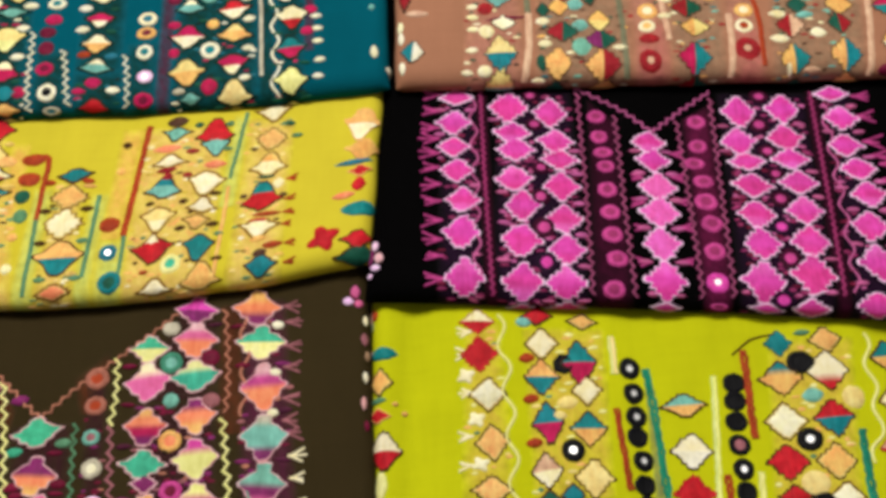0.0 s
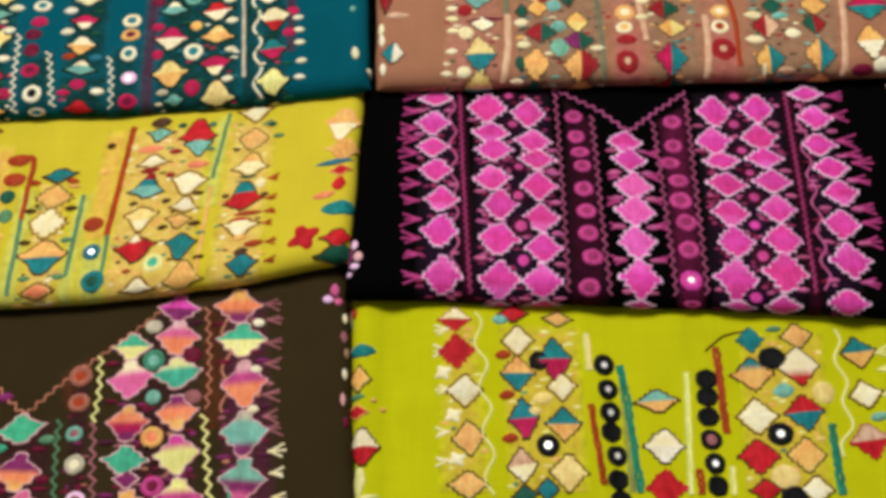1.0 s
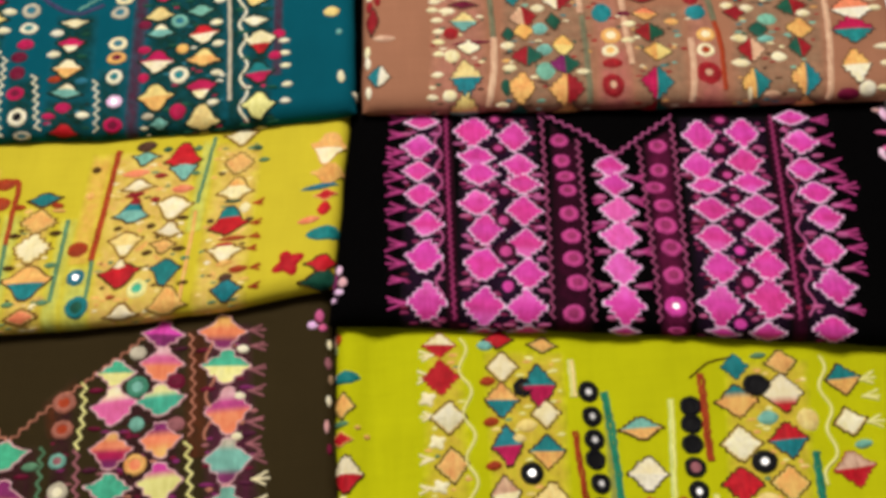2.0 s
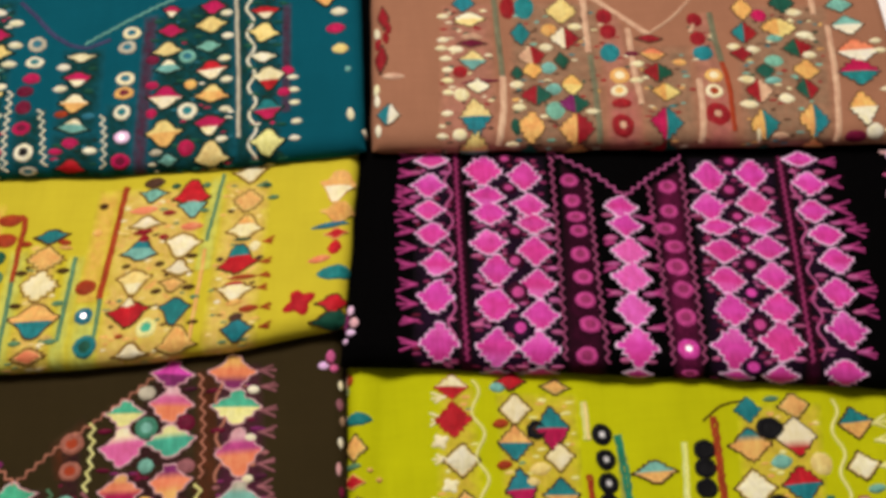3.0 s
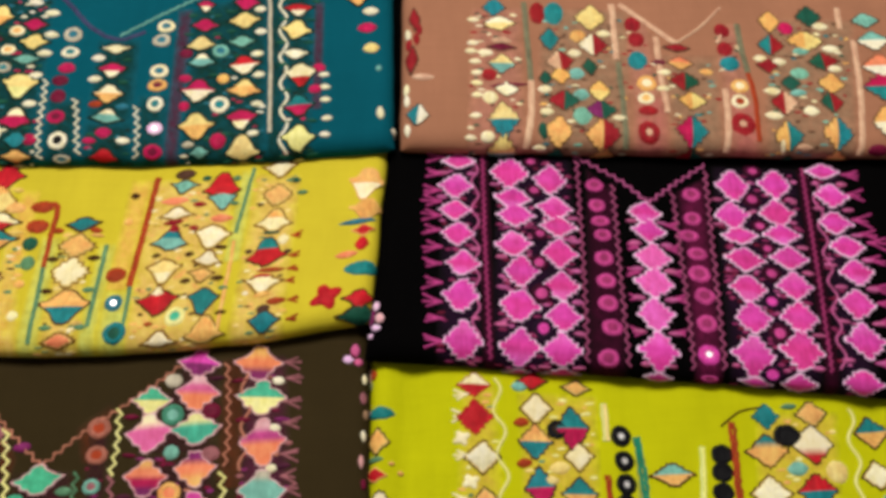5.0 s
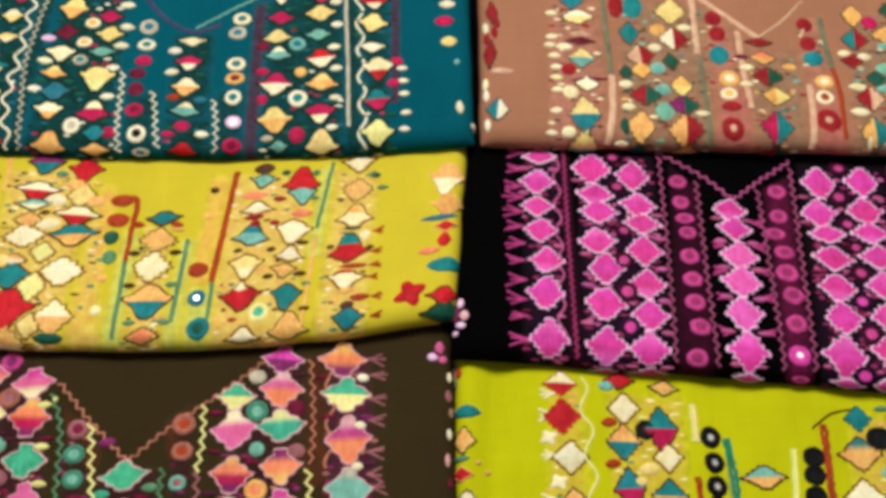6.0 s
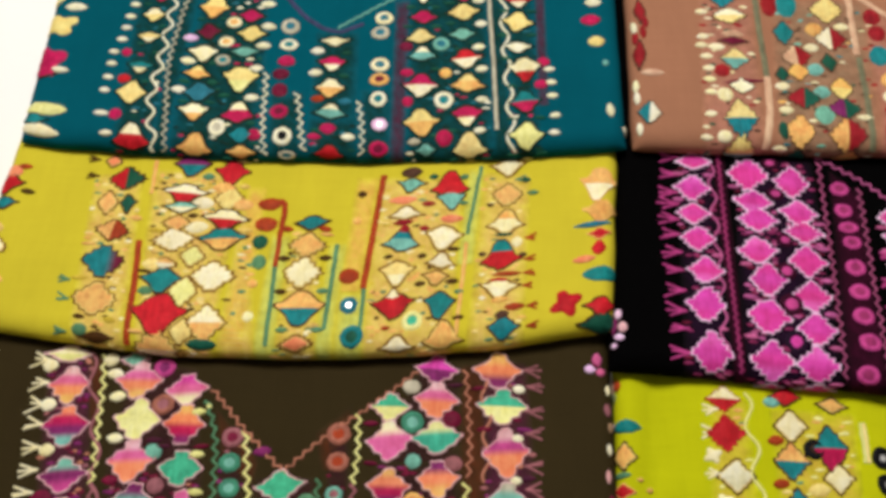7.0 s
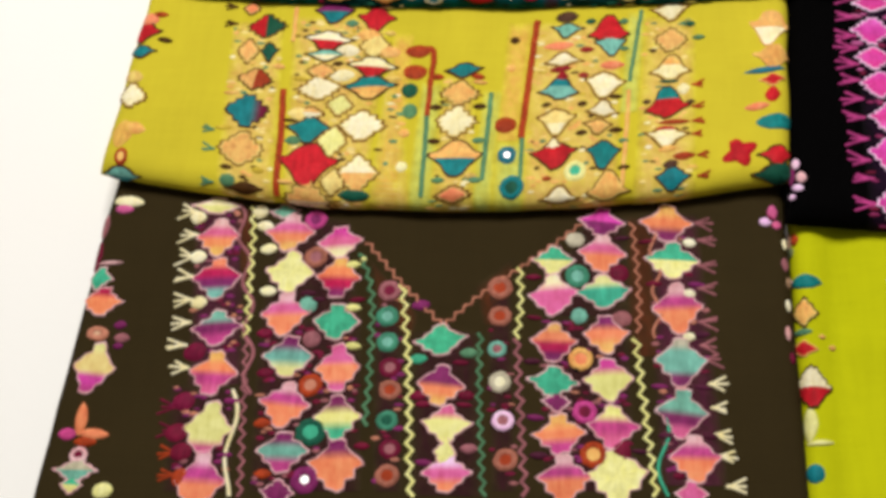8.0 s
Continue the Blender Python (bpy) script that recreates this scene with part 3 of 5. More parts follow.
stripe(teal, "S", 2.9, [(312.3, 161.5), (316.5, 87.5), (319.1, 26.6)])
wave(teal, "X", 2.1, 2.5, 24.6, [(321.8, 161.4), (323.6, 129.3), (325.5, 87.2), (328.0, 42.6), (328.5, 9.0)])
diamonds(teal, "D", [(340.2, 157.9, 9.0, 12.5, "W"), (334.1, 138.9, 22.6, 13.2, "_RW"), (333.3, 119.4, 23.1, 18.2, "Y"), (333.3, 96.2, 22.8, 10.4, "_X"), (337.9, 76.6, 23.2, 21.2, "_WR"), (337.8, 48.4, 21.3, 20.3, "TC"), (338.5, 20.8, 22.4, 21.4, "L"), (338.8, -6.7, 22.4, 21.4, "WR")], "G")
dots(teal, [(350.4, 83.7, 9.3, 8.2, "C"), (348.6, 63.5, 9.2, 8.0, "C")])
leaves(teal, [(354.2, 76.8, 8.1, 4.4, "X"), (355.2, 64.7, 8.1, 4.4, "X"), (355.8, 53.2, 8.0, 4.4, "X"), (357.4, 36.1, 7.9, 4.4, "X"), (356.4, 21.9, 7.9, 4.4, "X")])
leaves(teal, [(386.5, 137.7, 12.1, 7.9, "X"), (383.9, 121.0, 14.3, 9.9, "C"), (387.2, 100.2, 11.8, 9.6, "Y"), (392.3, 79.8, 4.6, 5.2, "A"), (393.6, 38.1, 5.3, 11.8, "X"), (408.4, 24.1, 13.0, 7.2, "X")])
diamonds(teal, "D", [(376.8, 151.5, 17.9, 17.2, "O")])
stripe(teal, "m", 3.2, [(157.7, 157.5), (170.7, 143.0), (188.0, 122.5), (208.1, 112.2), (226.0, 119.0)])
zigzag(teal, "A", 1.7, 0.5, 6.4, [(208.1, 115.2), (236.9, 135.4), (276.5, 161.7)])
ground(teal, "d", [(109.0, 162.0), (156.0, 162.0), (100.5, -7.0), (167.5, -7.0)])
filler(teal, "DDGUCX", 64, [(109.0, 162.0), (156.0, 162.0), (100.5, -7.0), (167.5, -7.0)])
ground(teal, "d", [(256.0, 140.0), (312.3, 162.0), (260.0, -7.0), (319.2, -7.0)])
filler(teal, "DDGUCX", 40, [(256.0, 140.0), (312.3, 162.0), (260.0, -7.0), (319.2, -7.0)])
ground(teal, "d", [(193.5, 40.0), (227.9, 40.3), (195.9, -7.0), (230.3, -7.0)])
filler(teal, "DDGUCX", 12, [(193.5, 40.0), (227.9, 40.3), (195.9, -7.0), (230.3, -7.0)])
ground(teal, "d", [(60.0, 160.0), (92.0, 160.0), (65.9, -7.0), (94.7, -7.0)])
filler(teal, "DDGUCX", 31, [(60.0, 160.0), (92.0, 160.0), (65.9, -7.0), (94.7, -7.0)])
ground(teal, "d", [(322.0, 160.0), (344.0, 160.0), (329.6, -7.0), (348.8, -7.0)])
filler(teal, "DDGUCX", 19, [(322.0, 160.0), (344.0, 160.0), (329.6, -7.0), (348.8, -7.0)])

flowers(teal, [(8.6, 111.8, 32.7, 23.1, "Y"), (6.2, 77.5, 32.8, 31.2, "C")])
leaves(teal, [(18.4, 129.7, 16.5, 7.8, "X"), (17.1, 69.8, 15.1, 5.6, "X"), (13.6, 34.8, 33.2, 10.7, "L"), (13.1, 17.1, 28.8, 10.4, "W"), (-9.0, 137.9, 36.1, 11.5, "Y"), (-14.5, 94.2, 16.3, 7.6, "X")])
diamonds(teal, "D", [(6.9, 67.2, 21.3, 11.5, "C"), (8.9, 25.3, 19.2, 9.8, "T")])
finish(teal)

# tan tunic
leaves(tan, [(9.2, 113.3, 4.9, 12.5, "X"), (10.0, 103.1, 4.8, 12.3, "r"), (8.3, 59.8, 4.9, 11.6, "X"), (9.0, 49.3, 4.7, 11.4, "X"), (9.7, 22.8, 4.6, 11.0, "X"), (15.6, 108.7, 4.8, 12.4, "r"), (17.3, 118.9, 4.8, 12.6, "r")])
diamonds(tan, "x", [(12.3, 87.6, 10.3, 29.6, "r"), (14.1, 128.7, 9.7, 25.5, "r")])
leaves(tan, [(20.0, 71.9, 16.4, 5.9, "i")])
diamonds(tan, "x", [(16.9, 36.4, 16.7, 21.4, "|TX")])
leaves(tan, [(56.4, 129.7, 9.3, 5.2, "W"), (55.6, 105.7, 9.2, 5.2, "W"), (54.1, 97.4, 9.1, 5.2, "W"), (56.9, 87.4, 9.1, 5.2, "W"), (57.7, 76.6, 9.0, 5.2, "W"), (57.3, 66.4, 9.0, 5.2, "W"), (57.6, 55.3, 8.9, 5.2, "W"), (56.1, 36.3, 8.8, 5.2, "W"), (52.4, 17.2, 8.7, 5.2, "W")])
dots(tan, [(63.7, 17.7, 9.8, 9.9, "W"), (66.4, 53.2, 10.8, 12.5, "W"), (66.2, 74.4, 11.0, 11.8, "r")])
diamonds(tan, "x", [(71.2, 141.9, 18.9, 18.9, "T"), (74.5, 125.6, 26.0, 16.2, "WY"), (75.4, 101.7, 24.7, 8.9, "M"), (75.3, 85.2, 21.3, 19.6, "YA"), (78.0, 61.0, 18.6, 14.8, "X"), (75.0, 32.6, 23.6, 35.4, "YT"), (73.5, 4.2, 23.6, 35.4, "YA")])
leaves(tan, [(64.0, 96.2, 11.9, 6.6, "W"), (75.7, 108.5, 16.0, 6.8, "i"), (79.4, 65.2, 28.8, 3.7, "M")])
stripe(tan, "8", 4.0, [(93.3, 147.8), (94.1, 114.0), (95.3, 70.0)])
stripe(tan, "i", 4.5, [(95.3, 70.0), (94.0, 38.6), (89.4, 7.9)])
diamonds(tan, "x", [(110.0, 111.1, 16.1, 22.6, "T"), (116.3, 88.8, 22.2, 21.9, "|ir"), (105.3, 72.6, 11.0, 16.1, "G"), (116.0, 75.2, 15.7, 18.3, "O"), (117.2, 51.4, 23.9, 19.8, "|rG"), (111.9, 23.4, 21.2, 29.9, "O"), (109.3, -4.6, 21.2, 29.9, "G")])
dots(tan, [(102.5, 137.1, 11.5, 22.3, "r"), (113.9, 137.0, 14.7, 23.5, "T")])
leaves(tan, [(104.5, 61.9, 10.1, 7.4, "W"), (104.9, 41.1, 10.0, 7.2, "W"), (98.8, 8.3, 9.7, 6.1, "W"), (101.7, 23.5, 7.6, 15.0, "G"), (126.9, 97.0, 10.4, 7.8, "W")])
diamonds(tan, "x", [(140.1, 132.2, 23.7, 26.8, "Y"), (140.5, 105.3, 23.3, 22.5, "|Wr"), (136.8, 83.2, 12.6, 18.5, "G"), (142.0, 60.2, 17.1, 21.1, "OY"), (142.2, 42.5, 23.8, 19.5, "|VG"), (142.0, 20.7, 25.7, 30.3, "|Or"), (141.8, -4.2, 25.7, 30.3, "OY")])
leaves(tan, [(127.2, 76.8, 11.8, 11.9, "A"), (129.3, 56.6, 11.6, 11.5, "A"), (128.7, 36.9, 13.8, 17.3, "A"), (148.8, 116.6, 10.5, 6.8, "W"), (154.2, 35.7, 11.5, 5.1, "W"), (130.4, 113.9, 12.1, 12.5, "O")])
stripe(tan, "i", 4.8, [(156.8, 147.4), (156.4, 119.4), (156.2, 91.3)])
stripe(tan, "8", 4.5, [(157.1, 88.6), (157.5, 48.6), (156.8, 8.4)])
dots(tan, [(170.1, 126.2, 12.2, 16.2, "r"), (171.6, 110.8, 12.1, 15.8, "r"), (170.8, 90.1, 14.3, 18.7, "T"), (174.1, 42.3, 13.8, 9.2, "r")])
rings(tan, [(175.3, 67.9, 14.1, 14.9, "OW"), (173.6, 53.7, 11.6, 11.5, "WO"), (172.9, 23.0, 15.1, 20.0, "ri")])
ground(tan, "p", [(165.6, 59.0), (189.0, 58.8), (158.3, -7.0), (186.7, -7.0)])
ground(tan, "z", [(163.3, 130.9), (182.1, 130.8), (162.2, 56.4), (186.3, 56.2)])
filler(tan, "rWGx", 9, [(163.3, 130.9), (182.1, 130.8), (162.2, 56.4), (186.3, 56.2)])
stripe(tan, "i", 4.2, [(185.7, 113.5), (185.9, 74.8), (187.3, 40.6)])
stripe(tan, "i", 4.3, [(162.2, 147.4), (182.3, 126.2), (199.0, 107.8)])
stripe(tan, "i", 2.1, [(198.9, 106.7), (218.8, 124.8), (235.1, 145.2)])
diamonds(tan, "x", [(199.6, 102.7, 22.5, 9.0, "r"), (200.3, 87.7, 20.6, 14.3, "FO"), (201.9, 70.4, 24.3, 18.2, "|rG"), (205.2, 52.4, 21.7, 17.7, "|OY"), (202.3, 24.8, 24.3, 28.0, "|CT"), (200.9, -2.8, 24.3, 28.0, "|rG")])
leaves(tan, [(185.7, 88.4, 10.3, 6.0, "M"), (188.4, 78.6, 10.3, 6.0, "W"), (186.4, 63.0, 10.1, 5.8, "W"), (218.2, 80.0, 10.3, 6.0, "O")])
dots(tan, [(233.7, 120.7, 11.4, 14.9, "r"), (233.6, 101.9, 11.2, 14.6, "r"), (235.3, 87.5, 14.3, 14.3, "T")])
rings(tan, [(239.7, 66.4, 12.5, 12.8, "OW"), (238.1, 52.1, 12.4, 12.5, "WJ")])
rings(tan, [(237.7, 31.6, 16.8, 20.2, "ri")])
ground(tan, "p", [(228.6, 53.2), (251.9, 53.1), (224.3, -7.0), (249.1, -7.0)])
ground(tan, "z", [(227.8, 124.7), (245.1, 130.4), (227.4, 50.6), (248.7, 50.5)])
filler(tan, "rWGx", 8, [(227.8, 124.7), (245.1, 130.4), (227.4, 50.6), (248.7, 50.5)])
stripe(tan, "i", 4.5, [(229.5, 63.8), (228.4, 37.7), (225.0, 7.1)])
stripe(tan, "8", 4.6, [(245.0, 127.5), (245.2, 99.0), (246.9, 78.7)])
stripe(tan, "J", 3.6, [(246.9, 78.7), (248.9, 58.3), (247.1, 17.4)])
stripe(tan, "i", 3.1, [(235.2, 124.7), (229.2, 107.6)])
diamonds(tan, "x", [(269.0, 131.4, 17.2, 23.3, "O"), (266.7, 107.3, 21.0, 22.6, "|Tr"), (261.9, 87.3, 17.5, 15.4, "r"), (275.7, 69.8, 15.7, 16.1, "G"), (269.1, 51.9, 21.7, 23.0, "|ri"), (267.7, 22.2, 21.3, 27.0, "|OT"), (267.0, -7.4, 21.3, 27.0, "G")])
leaves(tan, [(270.5, 90.5, 11.2, 7.2, "W"), (280.0, 124.4, 12.2, 13.9, "C"), (262.5, 62.4, 13.3, 7.4, "W"), (260.3, 40.0, 13.1, 7.2, "W"), (258.2, 93.4, 11.2, 7.2, "W"), (263.7, 17.3, 3.8, 24.1, "W")])
diamonds(tan, "x", [(298.1, 137.1, 21.4, 22.4, "G"), (291.8, 111.6, 29.1, 21.6, "|OY"), (301.8, 91.4, 24.8, 18.8, "|Gr"), (304.1, 70.1, 20.5, 20.4, "O"), (301.6, 52.6, 17.9, 20.9, "|Gr"), (301.3, 24.4, 22.9, 29.1, "|OT"), (301.1, -3.9, 22.9, 29.1, "O")])
leaves(tan, [(305.1, 127.1, 13.1, 7.6, "W"), (309.3, 104.1, 12.9, 7.3, "W"), (283.5, 79.4, 14.3, 11.9, "A"), (308.4, 84.7, 12.7, 7.1, "W"), (286.2, 43.9, 11.6, 9.3, "W"), (287.8, 101.5, 12.9, 7.3, "A"), (279.8, 60.7, 12.5, 6.9, "A"), (302.4, 24.4, 3.4, 25.1, "W"), (277.8, 12.2, 12.1, 6.4, "i")])
stripe(tan, "i", 4.3, [(320.7, 146.4), (319.2, 124.1)])
stripe(tan, "i", 4.2, [(326.5, 112.5), (323.4, 62.9), (315.4, 6.3)])
diamonds(tan, "x", [(338.5, 133.3, 23.9, 15.2, "A"), (340.7, 112.4, 25.2, 20.5, "AX"), (342.9, 87.1, 32.7, 24.2, "FX")])
ground(tan, "e", [(104.1, 143.0), (169.9, 142.6), (95.1, -7.0), (158.8, -7.0)])
filler(tan, "rGAWOTrxx", 60, [(104.1, 143.0), (169.9, 142.6), (95.1, -7.0), (158.8, -7.0)])
ground(tan, "e", [(263.7, 136.1), (331.6, 135.7), (248.8, -7.0), (310.9, -7.0)])
filler(tan, "rGAWOTrxx", 58, [(263.7, 136.1), (331.6, 135.7), (248.8, -7.0), (310.9, -7.0)])
ground(tan, "e", [(186.8, 96.7), (228.7, 96.4), (186.8, -7.0), (223.6, -7.0)])
filler(tan, "rGAWOTrxx", 25, [(186.8, 96.7), (228.7, 96.4), (186.8, -7.0), (223.6, -7.0)])
ground(tan, "z", [(54.8, 143.2), (91.8, 143.0), (48.4, -7.0), (89.5, -7.0)])
filler(tan, "rWGx", 36, [(54.8, 143.2), (91.8, 143.0), (48.4, -7.0), (89.5, -7.0)])

diamonds(tan, "x", [(340.1, 66.9, 32.8, 25.5, "CT"), (336.9, 34.5, 22.1, 30.4, "OX")])
dots(tan, [(341.4, 14.3, 11.3, 13.6, "X"), (328.4, 10.7, 15.0, 11.9, "M")])
leaves(tan, [(357.3, 96.4, 9.2, 5.2, "W"), (358.2, 87.0, 11.3, 5.2, "W"), (359.5, 50.5, 17.5, 5.2, "W"), (356.6, 35.0, 8.3, 5.2, "W"), (351.4, 14.9, 7.9, 5.2, "W")])
finish(tan)

# yellow tunic
leaves(yellow, [(6.3, 121.3, 15.0, 12.0, "F"), (14.1, 125.8, 11.1, 4.6, "J"), (21.2, 105.6, 10.2, 4.6, "B"), (7.8, 74.8, 13.0, 10.0, "y"), (10.8, 32.0, 12.6, 21.1, "2"), (17.6, 37.4, 13.5, 8.8, "O")])
diamonds(yellow, "B", [(6.0, 110.8, 21.0, 17.0, "R"), (8.5, 95.0, 17.0, 10.5, "T"), (9.7, 60.4, 22.0, 19.0, "W"), (14.9, 1.8, 22.0, 15.4, "AT")])
rings(yellow, [(14.1, 15.9, 8.1, 12.4, "JO")])
forks(yellow, -1, [(58.3, 135.9, 8.0, "B"), (61.0, 122.4, 7.9, "B"), (62.2, 43.4, 7.5, "g"), (65.0, 30.3, 7.4, "g"), (68.0, 8.6, 7.4, "g")])
dots(yellow, [(79.4, 10.9, 9.9, 9.1, "g")])
diamonds(yellow, "B", [(71.2, 135.1, 12.2, 10.9, "F"), (83.2, 121.3, 26.3, 18.4, "|RG"), (75.0, 102.0, 15.5, 18.8, "O"), (88.2, 102.0, 11.2, 15.2, "G"), (83.2, 81.4, 24.2, 16.4, "|OJ"), (82.7, 58.9, 28.6, 23.6, "|TTM"), (84.2, 32.3, 29.4, 24.8, "O"), (90.1, 6.4, 20.1, 9.7, "B")], "BJOly")
stripe(yellow, "J", 4.1, [(101.8, 75.4), (105.9, 43.4), (109.5, 4.3)])
stripe(yellow, "O", 2.9, [(99.5, 136.2), (101.9, 110.0)])
diamonds(yellow, "B", [(124.7, 132.9, 22.7, 17.4, "VT"), (123.6, 111.3, 27.9, 15.1, "WR"), (123.5, 100.9, 24.3, 9.1, "AW"), (123.0, 89.3, 21.3, 13.0, "O"), (123.3, 77.2, 30.0, 18.3, "W"), (121.0, 60.0, 20.2, 10.0, "OW"), (122.0, 48.5, 24.1, 17.4, "T"), (125.3, 25.5, 30.2, 28.3, "R"), (127.0, 2.5, 30.2, 28.3, "OW")], "BJOly")
diamonds(yellow, "B", [(151.3, 127.4, 20.3, 20.5, "R"), (153.1, 107.6, 21.4, 19.0, "Y"), (153.5, 92.5, 28.0, 15.3, "WR"), (153.8, 78.5, 27.7, 17.3, "TO"), (152.5, 52.9, 30.6, 21.8, "W"), (154.6, 22.0, 25.3, 24.2, "WO"), (137.7, 66.1, 18.2, 15.5, "L"), (136.9, 41.9, 19.9, 20.8, "L"), (141.2, 15.8, 16.2, 17.5, "Y"), (134.4, -5.0, 16.2, 17.5, "L")], "BJOly")
leaves(yellow, [(136.9, 104.3, 15.2, 9.1, "W"), (136.2, 86.6, 15.0, 8.8, "W"), (148.4, 115.9, 15.3, 9.2, "O"), (114.2, 41.0, 11.3, 6.7, "g"), (136.7, 124.1, 9.1, 6.0, "g"), (114.3, 59.5, 14.9, 8.5, "Y"), (162.2, 103.7, 15.1, 9.0, "O"), (154.4, 8.6, 19.4, 8.6, "G")])
dots(yellow, [(179.2, 105.2, 15.1, 9.0, "J"), (179.3, 90.6, 14.9, 10.4, "J"), (177.6, 78.0, 10.1, 10.1, "G"), (179.4, 64.1, 9.3, 9.9, "g"), (178.0, 49.3, 6.6, 5.9, "O"), (179.3, 27.4, 6.5, 7.2, "W")])
stripe(yellow, "J", 3.8, [(180.7, 106.8), (188.8, 105.2), (189.5, 82.0), (190.1, 60.8)])
stripe(yellow, "g", 3.3, [(190.1, 60.8), (191.6, 33.1), (192.6, 9.1)])
ground(yellow, "y", [(162.5, 101.6), (165.9, 101.7), (162.4, -7.0), (191.2, -7.0)])
filler(yellow, "OWYgBlYO", 18, [(162.5, 101.6), (165.9, 101.7), (162.4, -7.0), (191.2, -7.0)])
diamonds(yellow, "B", [(208.6, 91.2, 20.8, 11.1, "T"), (208.0, 75.5, 25.3, 17.8, "O"), (207.4, 56.8, 26.3, 21.8, "W"), (209.4, 32.6, 26.5, 24.5, "OT"), (210.3, 10.3, 22.9, 12.0, "F"), (210.8, -11.9, 22.9, 12.0, "W")], "BJOly")
leaves(yellow, [(193.3, 87.2, 8.8, 4.3, "J"), (217.4, 87.2, 8.7, 4.3, "J"), (194.7, 66.6, 8.6, 4.2, "B"), (220.5, 66.6, 8.6, 4.2, "B"), (196.1, 44.1, 8.5, 4.0, "B"), (221.8, 44.2, 8.4, 4.0, "g"), (201.3, 19.0, 8.3, 3.9, "g"), (222.1, 19.0, 8.3, 3.9, "g")])
ground(yellow, "y", [(196.6, 88.0), (215.0, 88.0), (196.0, -7.0), (226.2, -7.0)])
filler(yellow, "OWYgBlYO", 24, [(196.6, 88.0), (215.0, 88.0), (196.0, -7.0), (226.2, -7.0)])
stripe(yellow, "g", 3.3, [(226.2, 76.1), (226.3, 47.8), (226.2, 19.0)])
dots(yellow, [(236.4, 54.3, 13.0, 11.2, "J"), (236.9, 113.1, 6.0, 5.0, "B"), (236.2, 93.7, 6.0, 5.6, "O")])
rings(yellow, [(238.8, 34.8, 11.0, 11.5, "Um"), (243.1, 14.4, 13.9, 15.1, "TG")])
stripe(yellow, "J", 4.4, [(249.3, 127.0), (247.9, 93.4), (245.9, 45.6)])
stripe(yellow, "g", 2.9, [(246.8, 45.5), (247.5, 11.5)])
diamonds(yellow, "B", [(267.5, 118.5, 16.9, 8.9, "_A"), (266.4, 98.0, 21.7, 8.5, "^W"), (266.0, 77.6, 22.1, 12.3, "^TA"), (265.3, 55.0, 19.0, 14.1, "_YW"), (264.8, 40.4, 11.1, 7.7, "^W"), (265.8, 32.8, 24.2, 13.5, "_R"), (270.2, 8.6, 20.9, 9.5, "^W")])
diamonds(yellow, "B", [(292.8, 118.7, 22.5, 15.9, "^R"), (294.0, 106.6, 16.5, 12.1, "_A"), (291.5, 78.5, 21.9, 15.0, "_W"), (291.4, 62.8, 16.7, 9.7, "^W"), (289.3, 50.4, 15.7, 8.5, "_O"), (293.0, 32.0, 17.7, 14.6, "_T"), (296.7, 12.7, 21.6, 15.2, "^O")])
ground(yellow, "1", [(184.0, 84.0), (197.0, 84.0), (184.0, -7.0), (200.0, -7.0)])
ground(yellow, "1", [(221.0, 78.0), (233.0, 78.0), (221.0, -7.0), (233.0, -7.0)])
ground(yellow, "2", [(232.0, 126.0), (247.0, 126.0), (231.0, 44.0), (245.0, 44.0)])
ground(yellow, "1", [(231.0, 44.0), (251.0, 44.0), (232.0, -7.0), (252.0, -7.0)])
ground(yellow, "2", [(163.0, 118.0), (176.0, 118.0), (164.0, -7.0), (182.0, -7.0)])
ground(yellow, "1", [(303.0, 132.0), (314.0, 132.0), (300.0, 60.0), (312.0, 60.0)])
rings(yellow, [(278.0, 23.1, 12.6, 12.9, "LE")])
leaves(yellow, [(267.0, 128.8, 14.0, 8.9, "x"), (263.4, 107.6, 19.0, 6.1, "F"), (265.4, 91.0, 13.8, 4.7, "r"), (266.8, 85.4, 7.9, 7.6, "r"), (279.1, 86.0, 7.1, 4.1, "r"), (279.6, 66.3, 6.3, 4.0, "B"), (258.9, 67.0, 6.4, 3.1, "B"), (280.2, 47.1, 7.6, 3.8, "B"), (262.4, 19.2, 6.2, 2.9, "J"), (281.4, 124.7, 6.6, 4.4, "G"), (280.0, 103.9, 9.3, 4.3, "r")])
leaves(yellow, [(295.4, 92.8, 15.0, 6.3, "F"), (298.2, 70.8, 9.2, 3.2, "B"), (299.2, 48.1, 9.0, 3.9, "B"), (305.0, 23.6, 7.5, 3.4, "B"), (304.1, 40.8, 6.2, 3.1, "g"), (301.0, 124.6, 5.9, 4.5, "g"), (301.4, 104.8, 7.2, 3.5, "g")])
ground(yellow, "y", [(245.3, 126.2), (301.1, 124.3), (248.2, -7.0), (302.9, -7.0)])
filler(yellow, "OWYgBlYO", 77, [(245.3, 126.2), (301.1, 124.3), (248.2, -7.0), (302.9, -7.0)])
ground(yellow, "y", [(98.5, 129.5), (158.5, 130.9), (115.2, -7.0), (162.4, -7.0)])
filler(yellow, "OWYgBlYO", 76, [(98.5, 129.5), (158.5, 130.9), (115.2, -7.0), (162.4, -7.0)])
stripe(yellow, "g", 2.7, [(311.1, 132.4), (308.4, 107.1), (305.8, 80.8)])
stripe(yellow, "O", 2.6, [(306.0, 74.9), (305.3, 44.2), (304.3, 9.8)])
